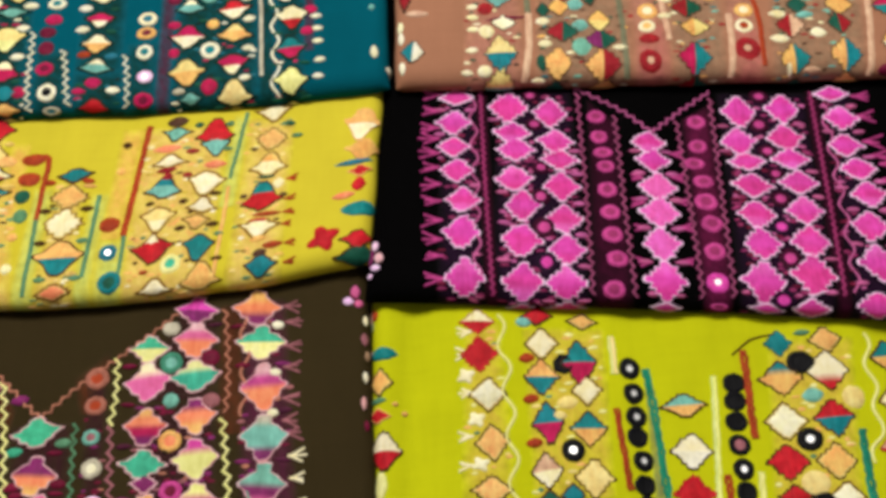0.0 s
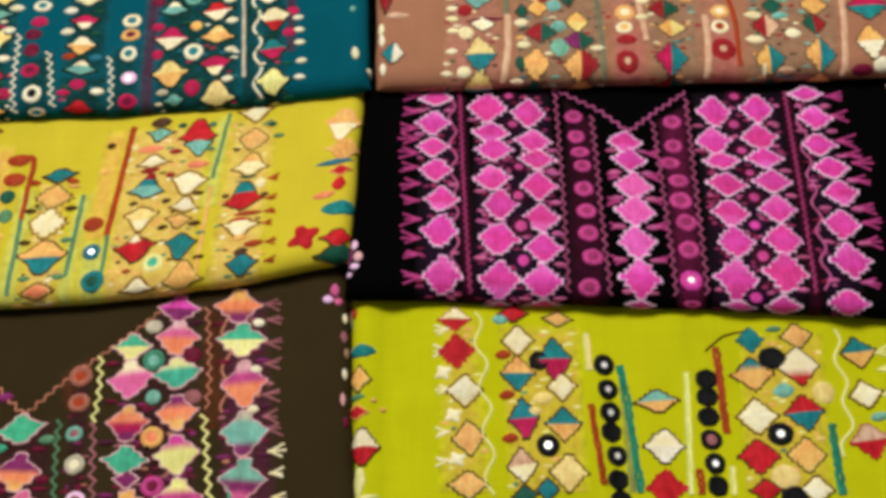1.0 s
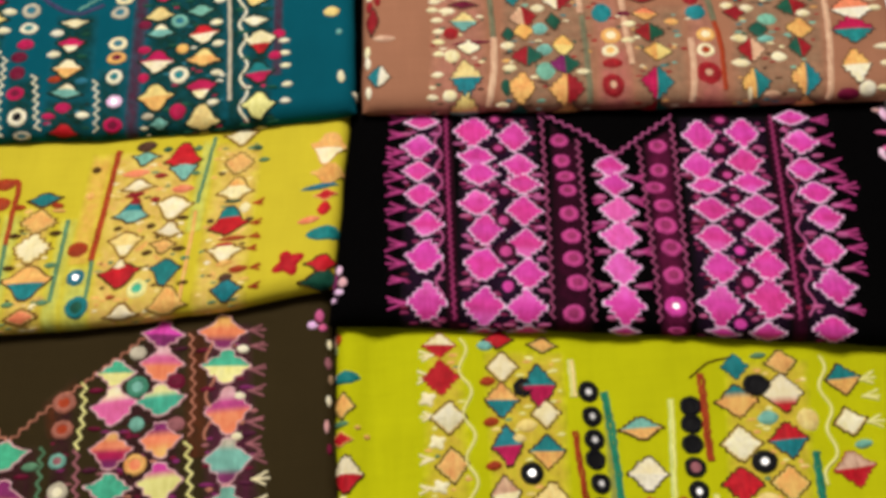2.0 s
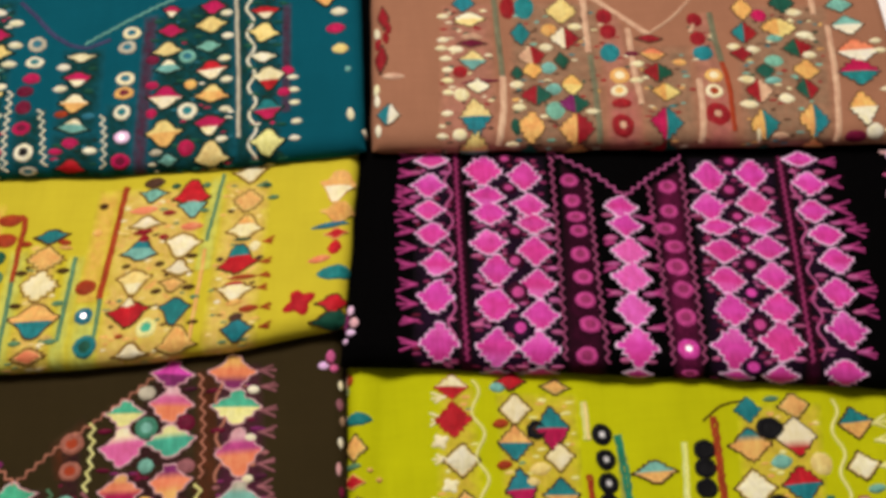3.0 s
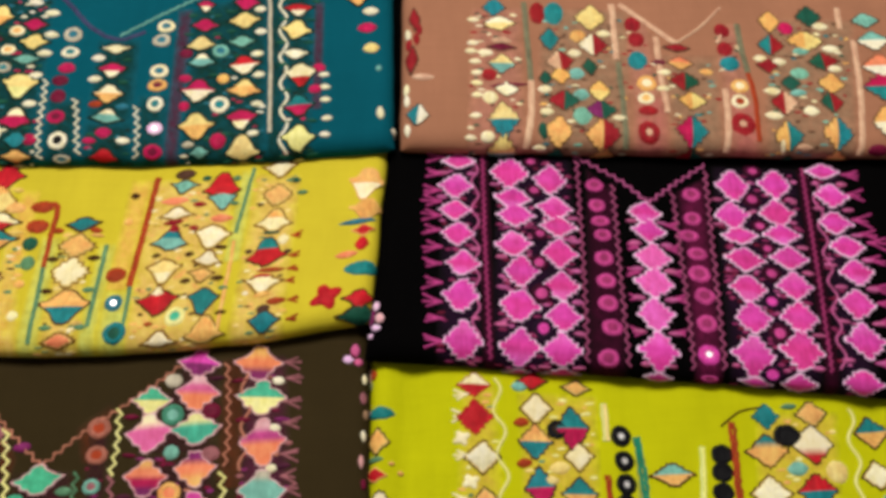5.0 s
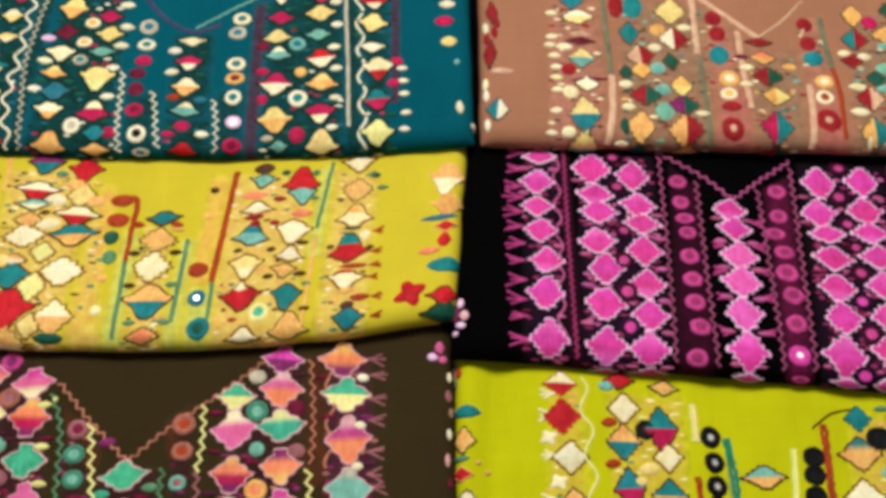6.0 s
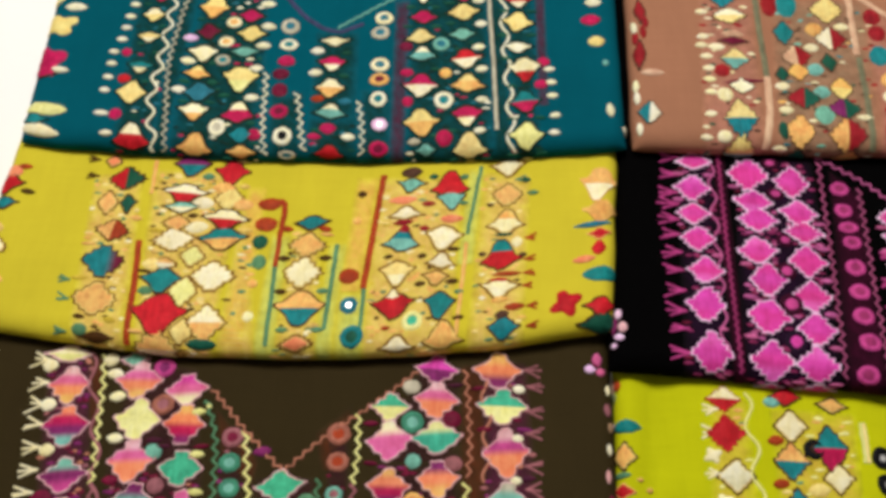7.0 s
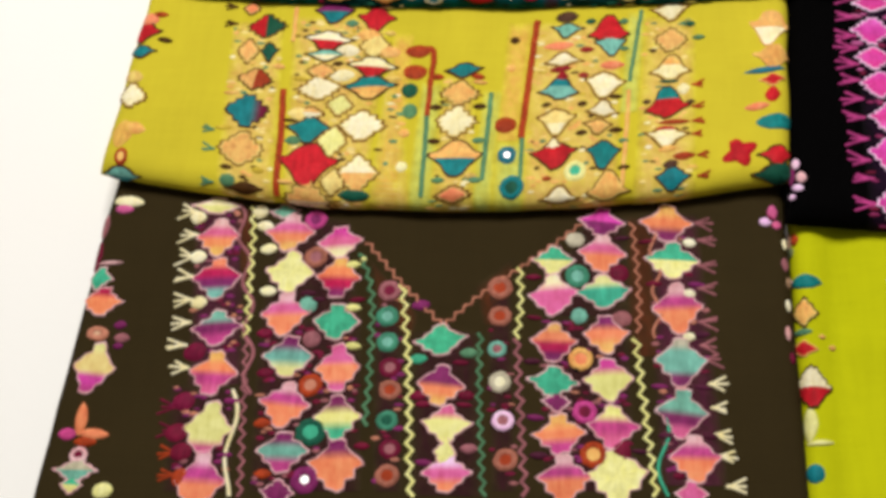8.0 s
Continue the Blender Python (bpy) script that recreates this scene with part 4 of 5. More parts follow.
diamonds(yellow, "B", [(328.3, 130.8, 20.7, 10.8, "_W"), (329.1, 109.8, 20.4, 19.1, "O"), (329.5, 89.7, 20.8, 14.6, "^OW"), (327.9, 64.7, 22.5, 18.2, "^TR"), (328.1, 40.3, 22.8, 11.1, "_W"), (331.8, 13.8, 18.3, 15.0, "T")])
leaves(yellow, [(328.5, 79.5, 12.2, 2.6, "G"), (336.8, 73.2, 7.8, 8.0, "W"), (332.4, 50.2, 19.5, 3.6, "J"), (327.6, 46.3, 13.2, 3.2, "R"), (328.7, 32.9, 10.2, 4.6, "O"), (338.0, 27.2, 13.1, 5.4, "J"), (330.8, 22.8, 9.5, 6.1, "x"), (340.0, 120.6, 6.6, 4.6, "G"), (345.0, 110.1, 8.0, 3.5, "g"), (316.3, 65.8, 5.6, 3.3, "x"), (341.0, 63.1, 5.5, 3.4, "x")])
forks(yellow, 1, [(336.8, 121.5, 7.3, "g"), (345.0, 75.6, 7.1, "J"), (345.2, 59.7, 7.0, "J"), (345.4, 49.9, 7.0, "J"), (345.5, 41.0, 6.9, "J"), (348.8, 26.6, 6.9, "J"), (349.0, 13.6, 6.8, "J")])
diamonds(yellow, "O", [(386.1, 113.9, 20.7, 29.4, "OW"), (389.1, 91.7, 21.5, 17.2, "O"), (387.6, 74.0, 14.4, 9.2, "R")])
leaves(yellow, [(383.5, 81.7, 25.0, 4.6, "U"), (387.1, 63.3, 8.9, 11.5, "R"), (378.5, 55.5, 14.5, 5.6, "F"), (390.4, 43.6, 26.0, 11.5, "T")])
flowers(yellow, [(369.0, 24.8, 20.5, 20.0, "R")])
diamonds(yellow, "B", [(390.0, 20.1, 19.7, 13.9, "R"), (391.2, 7.5, 27.0, 18.5, "G")])
ground(yellow, "y", [(312.6, 128.0), (343.3, 126.2), (310.6, -7.0), (345.4, -7.0)])
filler(yellow, "OWYgBlYO", 46, [(312.6, 128.0), (343.3, 126.2), (310.6, -7.0), (345.4, -7.0)])
ground(yellow, "y", [(60.8, 123.3), (93.2, 129.3), (74.9, -7.0), (110.0, -7.0)])
filler(yellow, "OWYgBlYO", 46, [(60.8, 123.3), (93.2, 129.3), (74.9, -7.0), (110.0, -7.0)])
finish(yellow)

# brown tunic
leaves(brown, [(15.0, 331.0, 12.0, 5.9, "f"), (16.4, 336.0, 20.0, 7.3, "W"), (4.1, 320.5, 8.0, 15.2, "N"), (4.0, 301.3, 7.5, 22.0, "M"), (14.5, 296.5, 17.0, 2.4, "j"), (21.4, 203.9, 7.2, 19.4, "F"), (30.6, 196.0, 17.7, 6.3, "F"), (15.4, 195.5, 11.1, 6.9, "s"), (26.9, 191.5, 13.0, 5.6, "J"), (30.2, 258.9, 7.7, 5.3, "V"), (33.1, 251.3, 9.7, 5.9, "N"), (31.8, 246.6, 6.2, 4.0, "V")])
diamonds(brown, "j", [(10.4, 287.0, 17.0, 13.0, "E"), (15.7, 272.7, 25.0, 16.4, "CFF"), (20.9, 233.0, 24.5, 27.5, "LYYHs"), (25.7, 176.0, 25.1, 12.1, "SA"), (25.2, 168.1, 13.5, 8.9, "EL")])
rings(brown, [(17.9, 253.5, 13.6, 8.7, "ci"), (25.0, 184.3, 10.4, 9.2, "jM")])
dots(brown, [(43.7, 165.5, 11.4, 8.4, "L")])
forks(brown, -1, [(56.7, 329.6, 12.4, "W"), (60.0, 315.0, 12.2, "W"), (61.4, 300.8, 12.1, "W"), (63.5, 288.5, 12.0, "W"), (65.5, 274.7, 11.8, "W"), (67.5, 261.1, 11.7, "W"), (68.1, 247.7, 11.5, "W"), (72.1, 234.6, 11.4, "W")])
leaves(brown, [(102.7, 329.7, 10.8, 8.7, "W"), (63.7, 325.9, 10.9, 8.7, "W"), (69.2, 300.8, 10.7, 8.5, "W"), (75.3, 273.1, 10.4, 8.2, "W")])
dots(brown, [(79.1, 243.9, 13.5, 11.2, "M"), (78.6, 215.4, 13.2, 10.8, "M"), (78.2, 198.1, 13.0, 10.5, "M"), (83.1, 187.4, 12.8, 10.4, "M"), (86.0, 173.7, 10.8, 10.2, "J")])
forks(brown, -1, [(71.1, 212.1, 11.2, "M"), (73.3, 199.5, 11.1, "M"), (75.4, 187.2, 10.9, "J"), (77.5, 175.0, 10.8, "J")])
diamonds(brown, "j", [(74.1, 333.3, 33.5, 9.5, "WL"), (79.4, 313.3, 27.2, 21.5, "jfFO"), (83.6, 288.0, 29.4, 22.9, "FCVA"), (89.8, 258.0, 30.6, 18.7, "AVs"), (92.8, 231.7, 29.3, 23.2, "OFsf"), (96.0, 200.0, 29.8, 26.6, "LLLf"), (96.6, 171.9, 28.4, 28.7, "jsFF")], "vMV")
wave(brown, "N", 2.2, 2.9, 29.0, [(88.4, 334.4), (102.6, 285.4), (109.7, 251.6), (115.7, 219.3)])
wave(brown, "W", 2.3, 2.6, 49.3, [(106.0, 222.3), (110.2, 200.3), (112.7, 164.0)])
zigzag(brown, "L", 2.2, 1.8, 8.0, [(97.8, 333.0), (103.1, 295.8), (108.1, 253.2)])
zigzag(brown, "N", 2.0, 1.7, 7.4, [(108.1, 253.2), (114.8, 206.6), (121.1, 164.2)])
diamonds(brown, "j", [(118.2, 329.8, 19.4, 8.7, "A"), (124.1, 316.4, 31.9, 20.7, "jfFO"), (128.2, 291.8, 30.5, 22.9, "L"), (129.1, 266.6, 29.8, 22.8, "jfFF"), (134.9, 241.5, 29.8, 22.1, "VAL"), (137.8, 214.6, 28.5, 22.6, "jsFF"), (140.4, 188.7, 31.0, 20.0, "VAs"), (140.9, 167.1, 19.2, 13.0, "V")], "vMV")
leaves(brown, [(107.3, 320.7, 11.4, 6.5, "W"), (112.0, 306.4, 11.3, 6.4, "W"), (116.4, 280.3, 11.0, 6.2, "W"), (119.2, 255.1, 10.8, 6.0, "M"), (123.3, 232.2, 10.6, 5.8, "M"), (126.7, 203.8, 10.3, 5.6, "J"), (131.5, 176.4, 10.0, 5.4, "J")])
diamonds(brown, "j", [(156.0, 310.2, 27.9, 17.6, "HfW"), (158.1, 288.6, 26.7, 22.7, "OFCV"), (160.1, 262.3, 28.8, 19.3, "E"), (164.9, 235.5, 26.8, 24.4, "ffFFf"), (168.4, 207.8, 26.1, 22.3, "VLE"), (171.2, 182.8, 30.5, 25.1, "VFF")], "vMV")
rings(brown, [(305.3, 213.6, 13.5, 12.8, "sM"), (138.7, 324.4, 14.2, 12.2, "sV"), (142.3, 301.3, 14.6, 13.3, "6N"), (150.6, 225.6, 14.3, 13.3, "Jc"), (154.6, 199.7, 17.8, 16.0, "GE")])
dots(brown, [(141.8, 272.1, 11.5, 10.1, "A"), (147.2, 252.1, 11.3, 9.9, "N"), (172.0, 299.8, 3.4, 3.5, "L")])
rings(brown, [(155.3, 174.0, 15.5, 14.8, "Vm")])
leaves(brown, [(165.6, 296.3, 10.3, 4.8, "L"), (169.0, 270.7, 10.1, 4.7, "L"), (172.0, 248.6, 9.9, 4.6, "L"), (184.0, 192.7, 9.4, 4.2, "M")])
zigzag(brown, "g", 2.1, 1.7, 7.6, [(169.8, 303.3), (179.1, 279.3), (183.0, 239.7), (184.3, 203.5)])
rings(brown, [(189.7, 281.1, 13.5, 12.2, "NM"), (190.1, 266.0, 13.3, 12.0, "5A"), (191.8, 251.1, 13.1, 11.7, "5A"), (194.8, 236.6, 13.0, 11.5, "MN"), (196.2, 223.9, 12.8, 11.3, "6J"), (196.5, 206.8, 12.6, 11.1, "5G"), (199.8, 191.6, 12.5, 10.9, "MN"), (199.8, 177.5, 13.5, 12.4, "6J")])
zigzag(brown, "L", 2.4, 2.0, 8.1, [(196.7, 284.5), (204.8, 240.0), (213.5, 166.7)])
diamonds(brown, "j", [(222.5, 252.6, 30.0, 16.3, "E"), (224.7, 227.0, 27.4, 21.4, "VVFO"), (229.7, 206.0, 27.5, 18.3, "fLL"), (230.1, 190.2, 12.9, 15.0, "L"), (231.9, 179.5, 28.1, 18.3, "IfF")], "vMV")
leaves(brown, [(210.5, 241.7, 11.0, 5.8, "E"), (239.3, 245.4, 11.0, 5.8, "g"), (243.1, 192.6, 10.5, 5.4, "N"), (209.0, 272.9, 11.3, 6.0, "V"), (212.5, 221.1, 10.8, 5.6, "M"), (239.5, 221.6, 10.7, 5.6, "M")])
zigzag(brown, "g", 2.0, 1.6, 7.2, [(245.0, 256.8), (246.7, 221.7), (252.4, 167.8)])
rings(brown, [(254.8, 283.4, 14.6, 13.5, "6J"), (255.8, 266.8, 13.7, 11.9, "6J"), (263.4, 187.1, 13.4, 12.5, "6J")])
rings(brown, [(255.3, 247.9, 10.9, 9.6, "AN"), (257.9, 229.5, 12.7, 11.9, "SX"), (260.7, 208.1, 12.4, 11.6, "IN")])
zigzag(brown, "L", 2.0, 1.7, 7.4, [(265.8, 295.4), (267.5, 273.5), (266.2, 253.8)])
zigzag(brown, "N", 2.3, 1.9, 7.7, [(266.2, 253.8), (270.5, 209.9), (274.8, 168.4)])
diamonds(brown, "j", [(285.7, 300.0, 26.0, 15.7, "EL"), (286.3, 279.7, 28.2, 21.3, "Wff"), (287.2, 252.2, 26.2, 20.0, "OFCV"), (287.9, 230.0, 28.9, 16.3, "E"), (289.8, 218.8, 16.8, 10.5, "V"), (291.8, 201.2, 29.3, 19.3, "OFs"), (295.4, 178.2, 29.9, 21.6, "jsFF")], "vMV")
diamonds(brown, "j", [(313.7, 323.3, 27.7, 16.1, "HV"), (313.9, 304.3, 28.6, 20.5, "jfFF"), (315.0, 281.7, 33.2, 17.3, "LEE"), (316.5, 257.1, 26.1, 20.0, "VFO"), (318.2, 231.8, 28.6, 21.2, "HLL"), (320.7, 206.1, 28.0, 21.1, "Lsf"), (322.8, 180.6, 33.3, 25.6, "L")], "vMV")
rings(brown, [(299.8, 290.6, 14.5, 14.2, "5A"), (302.7, 242.8, 13.9, 13.3, "OF"), (310.2, 190.9, 15.0, 14.2, "JO")])
dots(brown, [(298.1, 312.8, 11.4, 9.0, "S"), (323.8, 292.5, 11.8, 11.5, "M"), (301.3, 267.3, 9.7, 9.2, "A"), (325.4, 266.0, 11.5, 9.1, "N"), (325.2, 193.0, 10.2, 11.8, "M"), (300.3, 236.8, 3.1, 3.1, "K")])
zigzag(brown, "c", 1.7, 1.7, 7.4, [(331.6, 323.4), (335.2, 287.5), (334.9, 258.0)])
zigzag(brown, "L", 2.2, 1.9, 7.6, [(333.3, 254.8), (337.5, 217.3), (343.3, 170.2)])
wave(brown, "c", 2.0, 2.7, 23.4, [(342.3, 323.4), (345.2, 297.7), (345.9, 255.0)])
wave(brown, "E", 1.8, 2.4, 36.4, [(349.6, 211.5), (346.7, 190.6), (348.0, 170.3)])
ground(brown, "v", [(339.1, 328.7), (370.9, 328.8), (345.8, 176.0), (380.9, 176.9)])
filler(brown, "MVNVc", 53, [(339.1, 328.7), (370.9, 328.8), (345.8, 176.0), (380.9, 176.9)])
diamonds(brown, "j", [(352.3, 322.8, 30.7, 19.5, "OFV"), (355.1, 300.5, 32.1, 20.3, "EL"), (357.5, 272.6, 29.4, 25.5, "jsFF"), (358.1, 242.5, 29.2, 24.5, "SAAV"), (357.8, 214.1, 27.9, 24.2, "AAVf"), (363.9, 190.4, 27.2, 22.9, "jsFF"), (361.7, 171.8, 18.0, 12.6, "f")], "vMV")
dots(brown, [(365.3, 311.4, 7.9, 5.5, "X"), (364.1, 281.2, 7.7, 5.3, "X"), (363.2, 256.2, 7.5, 5.1, "X")])
forks(brown, 1, [(374.0, 323.6, 11.3, "N"), (375.2, 313.2, 11.2, "N"), (374.5, 297.9, 11.0, "N"), (373.9, 284.6, 10.9, "N"), (373.0, 265.0, 10.7, "N"), (374.0, 251.5, 10.6, "N"), (375.8, 243.7, 10.5, "N"), (377.6, 230.3, 10.4, "W"), (378.5, 217.5, 10.3, "W"), (378.4, 203.1, 10.1, "W"), (380.8, 192.0, 10.0, "W"), (384.3, 176.4, 9.9, "W")])
zigzag(brown, "c", 1.7, 1.4, 7.0, [(172.4, 310.3), (195.9, 286.2), (223.4, 260.8)])
zigzag(brown, "c", 1.6, 1.3, 6.6, [(223.4, 260.8), (246.6, 281.6), (270.7, 298.8), (301.9, 322.6)])
ground(brown, "v", [(60.7, 332.9), (91.3, 333.0), (78.2, 225.0), (111.9, 225.6)])
filler(brown, "MVNVc", 36, [(60.7, 332.9), (91.3, 333.0), (78.2, 225.0), (111.9, 225.6)])
ground(brown, "n", [(116.0, 330.0), (160.0, 324.0), (114.0, 265.0), (174.0, 265.0)])
ground(brown, "n", [(302.0, 325.0), (328.0, 327.0), (279.0, 267.0), (329.0, 268.0)])
ground(brown, "3", [(328.0, 327.0), (344.0, 327.0), (329.0, 245.0), (348.0, 245.0)])
ground(brown, "3", [(86.0, 333.0), (99.0, 333.0), (98.0, 285.0), (106.0, 285.0)])
ground(brown, "3", [(240.0, 284.0), (262.0, 302.0), (246.0, 262.0), (262.0, 262.0)])
ground(brown, "3", [(176.0, 300.0), (208.0, 268.0), (184.0, 270.0), (206.0, 252.0)])
ground(brown, "n", [(206.0, 258.0), (244.0, 258.0), (214.0, 168.0), (252.0, 168.0)])
ground(brown, "n", [(180.6, 286.1), (196.5, 286.2), (193.1, 169.1), (209.0, 169.5)])
filler(brown, "MVNMVMcM", 19, [(180.6, 286.1), (196.5, 286.2), (193.1, 169.1), (209.0, 169.5)])
ground(brown, "n", [(246.9, 286.7), (260.9, 293.6), (256.7, 170.8), (270.2, 171.1)])
filler(brown, "MVNMVMcM", 16, [(246.9, 286.7), (260.9, 293.6), (256.7, 170.8), (270.2, 171.1)])
ground(brown, "n", [(68.2, 224.8), (108.0, 225.5), (76.6, 166.0), (115.9, 167.0)])
filler(brown, "MVNMVMcM", 24, [(68.2, 224.8), (108.0, 225.5), (76.6, 166.0), (115.9, 167.0)])
ground(brown, "n", [(114.0, 265.0), (174.7, 265.8), (125.2, 167.3), (187.0, 168.9)])
filler(brown, "MVNMVMcM", 62, [(114.0, 265.0), (174.7, 265.8), (125.2, 167.3), (187.0, 168.9)])
ground(brown, "n", [(278.6, 267.0), (328.6, 267.7), (283.7, 171.5), (334.0, 172.8)])
filler(brown, "MVNMVMcM", 50, [(278.6, 267.0), (328.6, 267.7), (283.7, 171.5), (334.0, 172.8)])

leaves(brown, [(415.2, 330.0, 6.5, 9.0, "f"), (410.8, 324.5, 8.0, 5.5, "I"), (417.5, 322.5, 6.5, 5.0, "f"), (413.5, 326.0, 4.0, 4.0, "M")])
leaves(brown, [(421.4, 311.7, 3.8, 6.9, "W"), (419.7, 299.2, 5.0, 8.2, "N"), (421.4, 288.6, 4.3, 6.7, "e"), (419.7, 275.1, 3.6, 7.2, "X"), (418.1, 259.2, 3.3, 8.5, "j"), (419.5, 245.5, 3.5, 6.9, "M")])
finish(brown)

# black tunic
diamonds(black, "I", [(52.8, 163.3, 24.9, 14.1, "HHa"), (51.7, 140.9, 22.9, 21.5, "PHa"), (52.5, 120.2, 21.8, 17.0, "aHa"), (55.0, 100.8, 22.2, 19.2, "Haa"), (59.3, 77.1, 21.8, 20.3, "HaP"), (59.4, 52.1, 23.4, 26.2, "HHa"), (62.1, 18.4, 24.7, 28.9, "PHa")], "w")
forks(black, -1, [(36.5, 166.1, 13.6, "s"), (36.4, 151.1, 13.4, "s"), (36.4, 136.4, 13.3, "s"), (36.8, 126.8, 13.2, "s"), (37.4, 115.0, 13.1, "s"), (38.0, 103.4, 12.9, "s"), (39.3, 89.8, 12.8, "s"), (39.9, 76.5, 12.7, "s"), (41.4, 61.4, 12.5, "s"), (42.1, 46.6, 12.3, "s"), (43.3, 34.2, 12.2, "s"), (44.8, 17.2, 12.0, "s")])
zigzag(black, "h", 2.3, 0.8, 5.3, [(68.1, 171.6), (73.2, 86.5), (79.0, 7.2)])
wave(black, "w", 1.5, 2.3, 22.6, [(63.0, 162.2), (67.1, 86.3), (70.4, 7.0)])
diamonds(black, "I", [(86.8, 155.8, 25.4, 27.1, "Haa"), (89.5, 133.7, 24.3, 19.4, "HaP"), (91.8, 119.4, 26.2, 18.9, "HHa"), (90.8, 95.2, 24.2, 20.9, "PHa"), (96.2, 74.0, 23.1, 23.8, "aHa"), (95.5, 47.3, 25.3, 25.2, "Haa"), (96.2, 17.4, 26.0, 26.6, "HaP"), (96.5, -12.6, 26.0, 26.6, "aHa")], "w")
diamonds(black, "I", [(113.7, 152.0, 22.4, 26.0, "HHa"), (117.0, 127.7, 24.1, 20.2, "PHa"), (119.6, 112.1, 25.3, 17.8, "aHa"), (120.3, 89.6, 23.4, 23.5, "Haa"), (121.5, 64.0, 23.6, 22.5, "HaP"), (122.4, 40.7, 22.5, 23.3, "HHa"), (121.8, 16.2, 24.6, 24.2, "PHa"), (121.6, -8.3, 24.6, 24.2, "HaP")], "w")
rings(black, [(101.0, 166.5, 11.3, 9.2, "qs"), (103.6, 141.6, 11.5, 10.8, "qs"), (107.7, 105.1, 11.1, 10.2, "qs"), (107.4, 81.0, 12.0, 13.4, "qs"), (109.0, 57.1, 14.5, 16.3, "qs")])
rings(black, [(110.4, 31.2, 13.5, 16.4, "kH")])
zigzag(black, "7", 1.6, 1.5, 7.6, [(132.1, 170.6), (135.1, 88.9), (136.9, 8.9)])
rings(black, [(143.7, 150.0, 11.8, 11.2, "sh"), (144.9, 132.8, 11.6, 10.9, "sh"), (147.0, 119.5, 12.8, 8.6, "sh"), (148.3, 107.8, 11.4, 10.5, "sh"), (148.5, 88.6, 12.5, 12.2, "sh"), (149.5, 70.9, 12.2, 11.9, "sh"), (150.1, 53.2, 12.7, 12.2, "sh"), (152.0, 34.9, 13.1, 12.6, "sh"), (149.3, 12.5, 12.8, 13.1, "sh")])
zigzag(black, "7", 1.6, 1.5, 7.4, [(155.7, 151.5), (158.5, 76.6), (161.3, 8.1)])
ground(black, "q", [(137.6, 165.8), (157.3, 146.6), (136.6, -7.0), (161.6, -7.0)])
diamonds(black, "I", [(175.8, 129.0, 23.4, 18.3, "HaP"), (178.1, 114.0, 23.1, 18.8, "HHa"), (179.5, 92.4, 24.1, 21.8, "P"), (179.8, 71.9, 25.8, 23.7, "P"), (179.1, 47.4, 23.9, 25.3, "P"), (179.6, 20.7, 25.4, 27.2, "PHa"), (179.3, 1.5, 18.6, 9.0, "aHa")], "w")
forks(black, -1, [(166.8, 99.5, 8.6, "s"), (167.0, 79.2, 8.4, "s"), (168.0, 59.6, 8.3, "s"), (167.7, 33.5, 8.1, "s")])
forks(black, 1, [(193.3, 120.4, 8.7, "s"), (192.5, 100.8, 8.6, "s"), (193.8, 81.4, 8.4, "s"), (194.2, 60.9, 8.3, "s"), (193.5, 35.6, 8.1, "s")])
zigzag(black, "7", 1.6, 1.5, 7.4, [(195.5, 148.6), (198.4, 78.5), (200.2, 9.8)])
rings(black, [(208.0, 148.2, 11.7, 12.1, "sh"), (207.3, 127.3, 11.5, 11.7, "sh"), (204.2, 113.0, 12.7, 9.3, "sh"), (208.3, 98.4, 12.5, 10.7, "sh"), (208.5, 82.2, 14.3, 13.7, "sh"), (210.4, 64.8, 12.8, 13.3, "sh"), (210.1, 44.0, 12.6, 13.6, "sh"), (209.7, 3.5, 10.5, 6.0, "sh")])
rings(black, [(209.5, 21.0, 13.3, 14.5, "Hm")])
zigzag(black, "7", 1.6, 1.5, 7.5, [(218.6, 169.9), (218.5, 84.1), (218.4, 10.8)])
ground(black, "0", [(198.3, 151.2), (218.1, 164.8), (200.1, -7.0), (218.2, -7.0)])
diamonds(black, "I", [(236.1, 158.2, 23.2, 27.2, "HHa"), (233.2, 132.1, 23.4, 24.2, "PHa"), (236.8, 115.7, 26.0, 15.1, "aHa"), (238.1, 96.4, 26.3, 20.1, "Haa"), (237.9, 73.3, 23.7, 22.0, "HaP"), (238.6, 50.6, 23.2, 24.5, "HHa"), (236.2, 22.6, 26.0, 29.7, "PHa"), (237.0, 3.5, 20.5, 9.1, "aHa")], "w")
diamonds(black, "I", [(264.4, 162.2, 22.5, 26.3, "aHa"), (262.9, 136.6, 24.2, 23.3, "Haa"), (264.1, 118.6, 24.6, 17.9, "HaP"), (266.7, 99.4, 24.9, 19.2, "HHa"), (267.1, 77.2, 23.0, 22.1, "PHa"), (267.1, 53.2, 23.3, 24.6, "aHa"), (265.1, 28.4, 26.1, 29.3, "Haa"), (262.3, 5.0, 23.3, 14.7, "HaP")], "w")
rings(black, [(250.8, 173.1, 12.8, 11.3, "qs"), (247.8, 147.4, 13.3, 13.8, "qs"), (250.5, 124.9, 12.0, 11.0, "qs"), (253.5, 106.4, 10.7, 10.2, "qs"), (253.7, 86.1, 12.7, 13.4, "qs")])
rings(black, [(251.5, 64.1, 13.1, 13.4, "kH"), (253.5, 40.3, 13.5, 15.8, "qs"), (246.2, 10.5, 14.5, 13.9, "kH")])
zigzag(black, "h", 2.3, 0.8, 5.3, [(284.6, 178.5), (283.3, 92.3), (281.1, 14.8)])
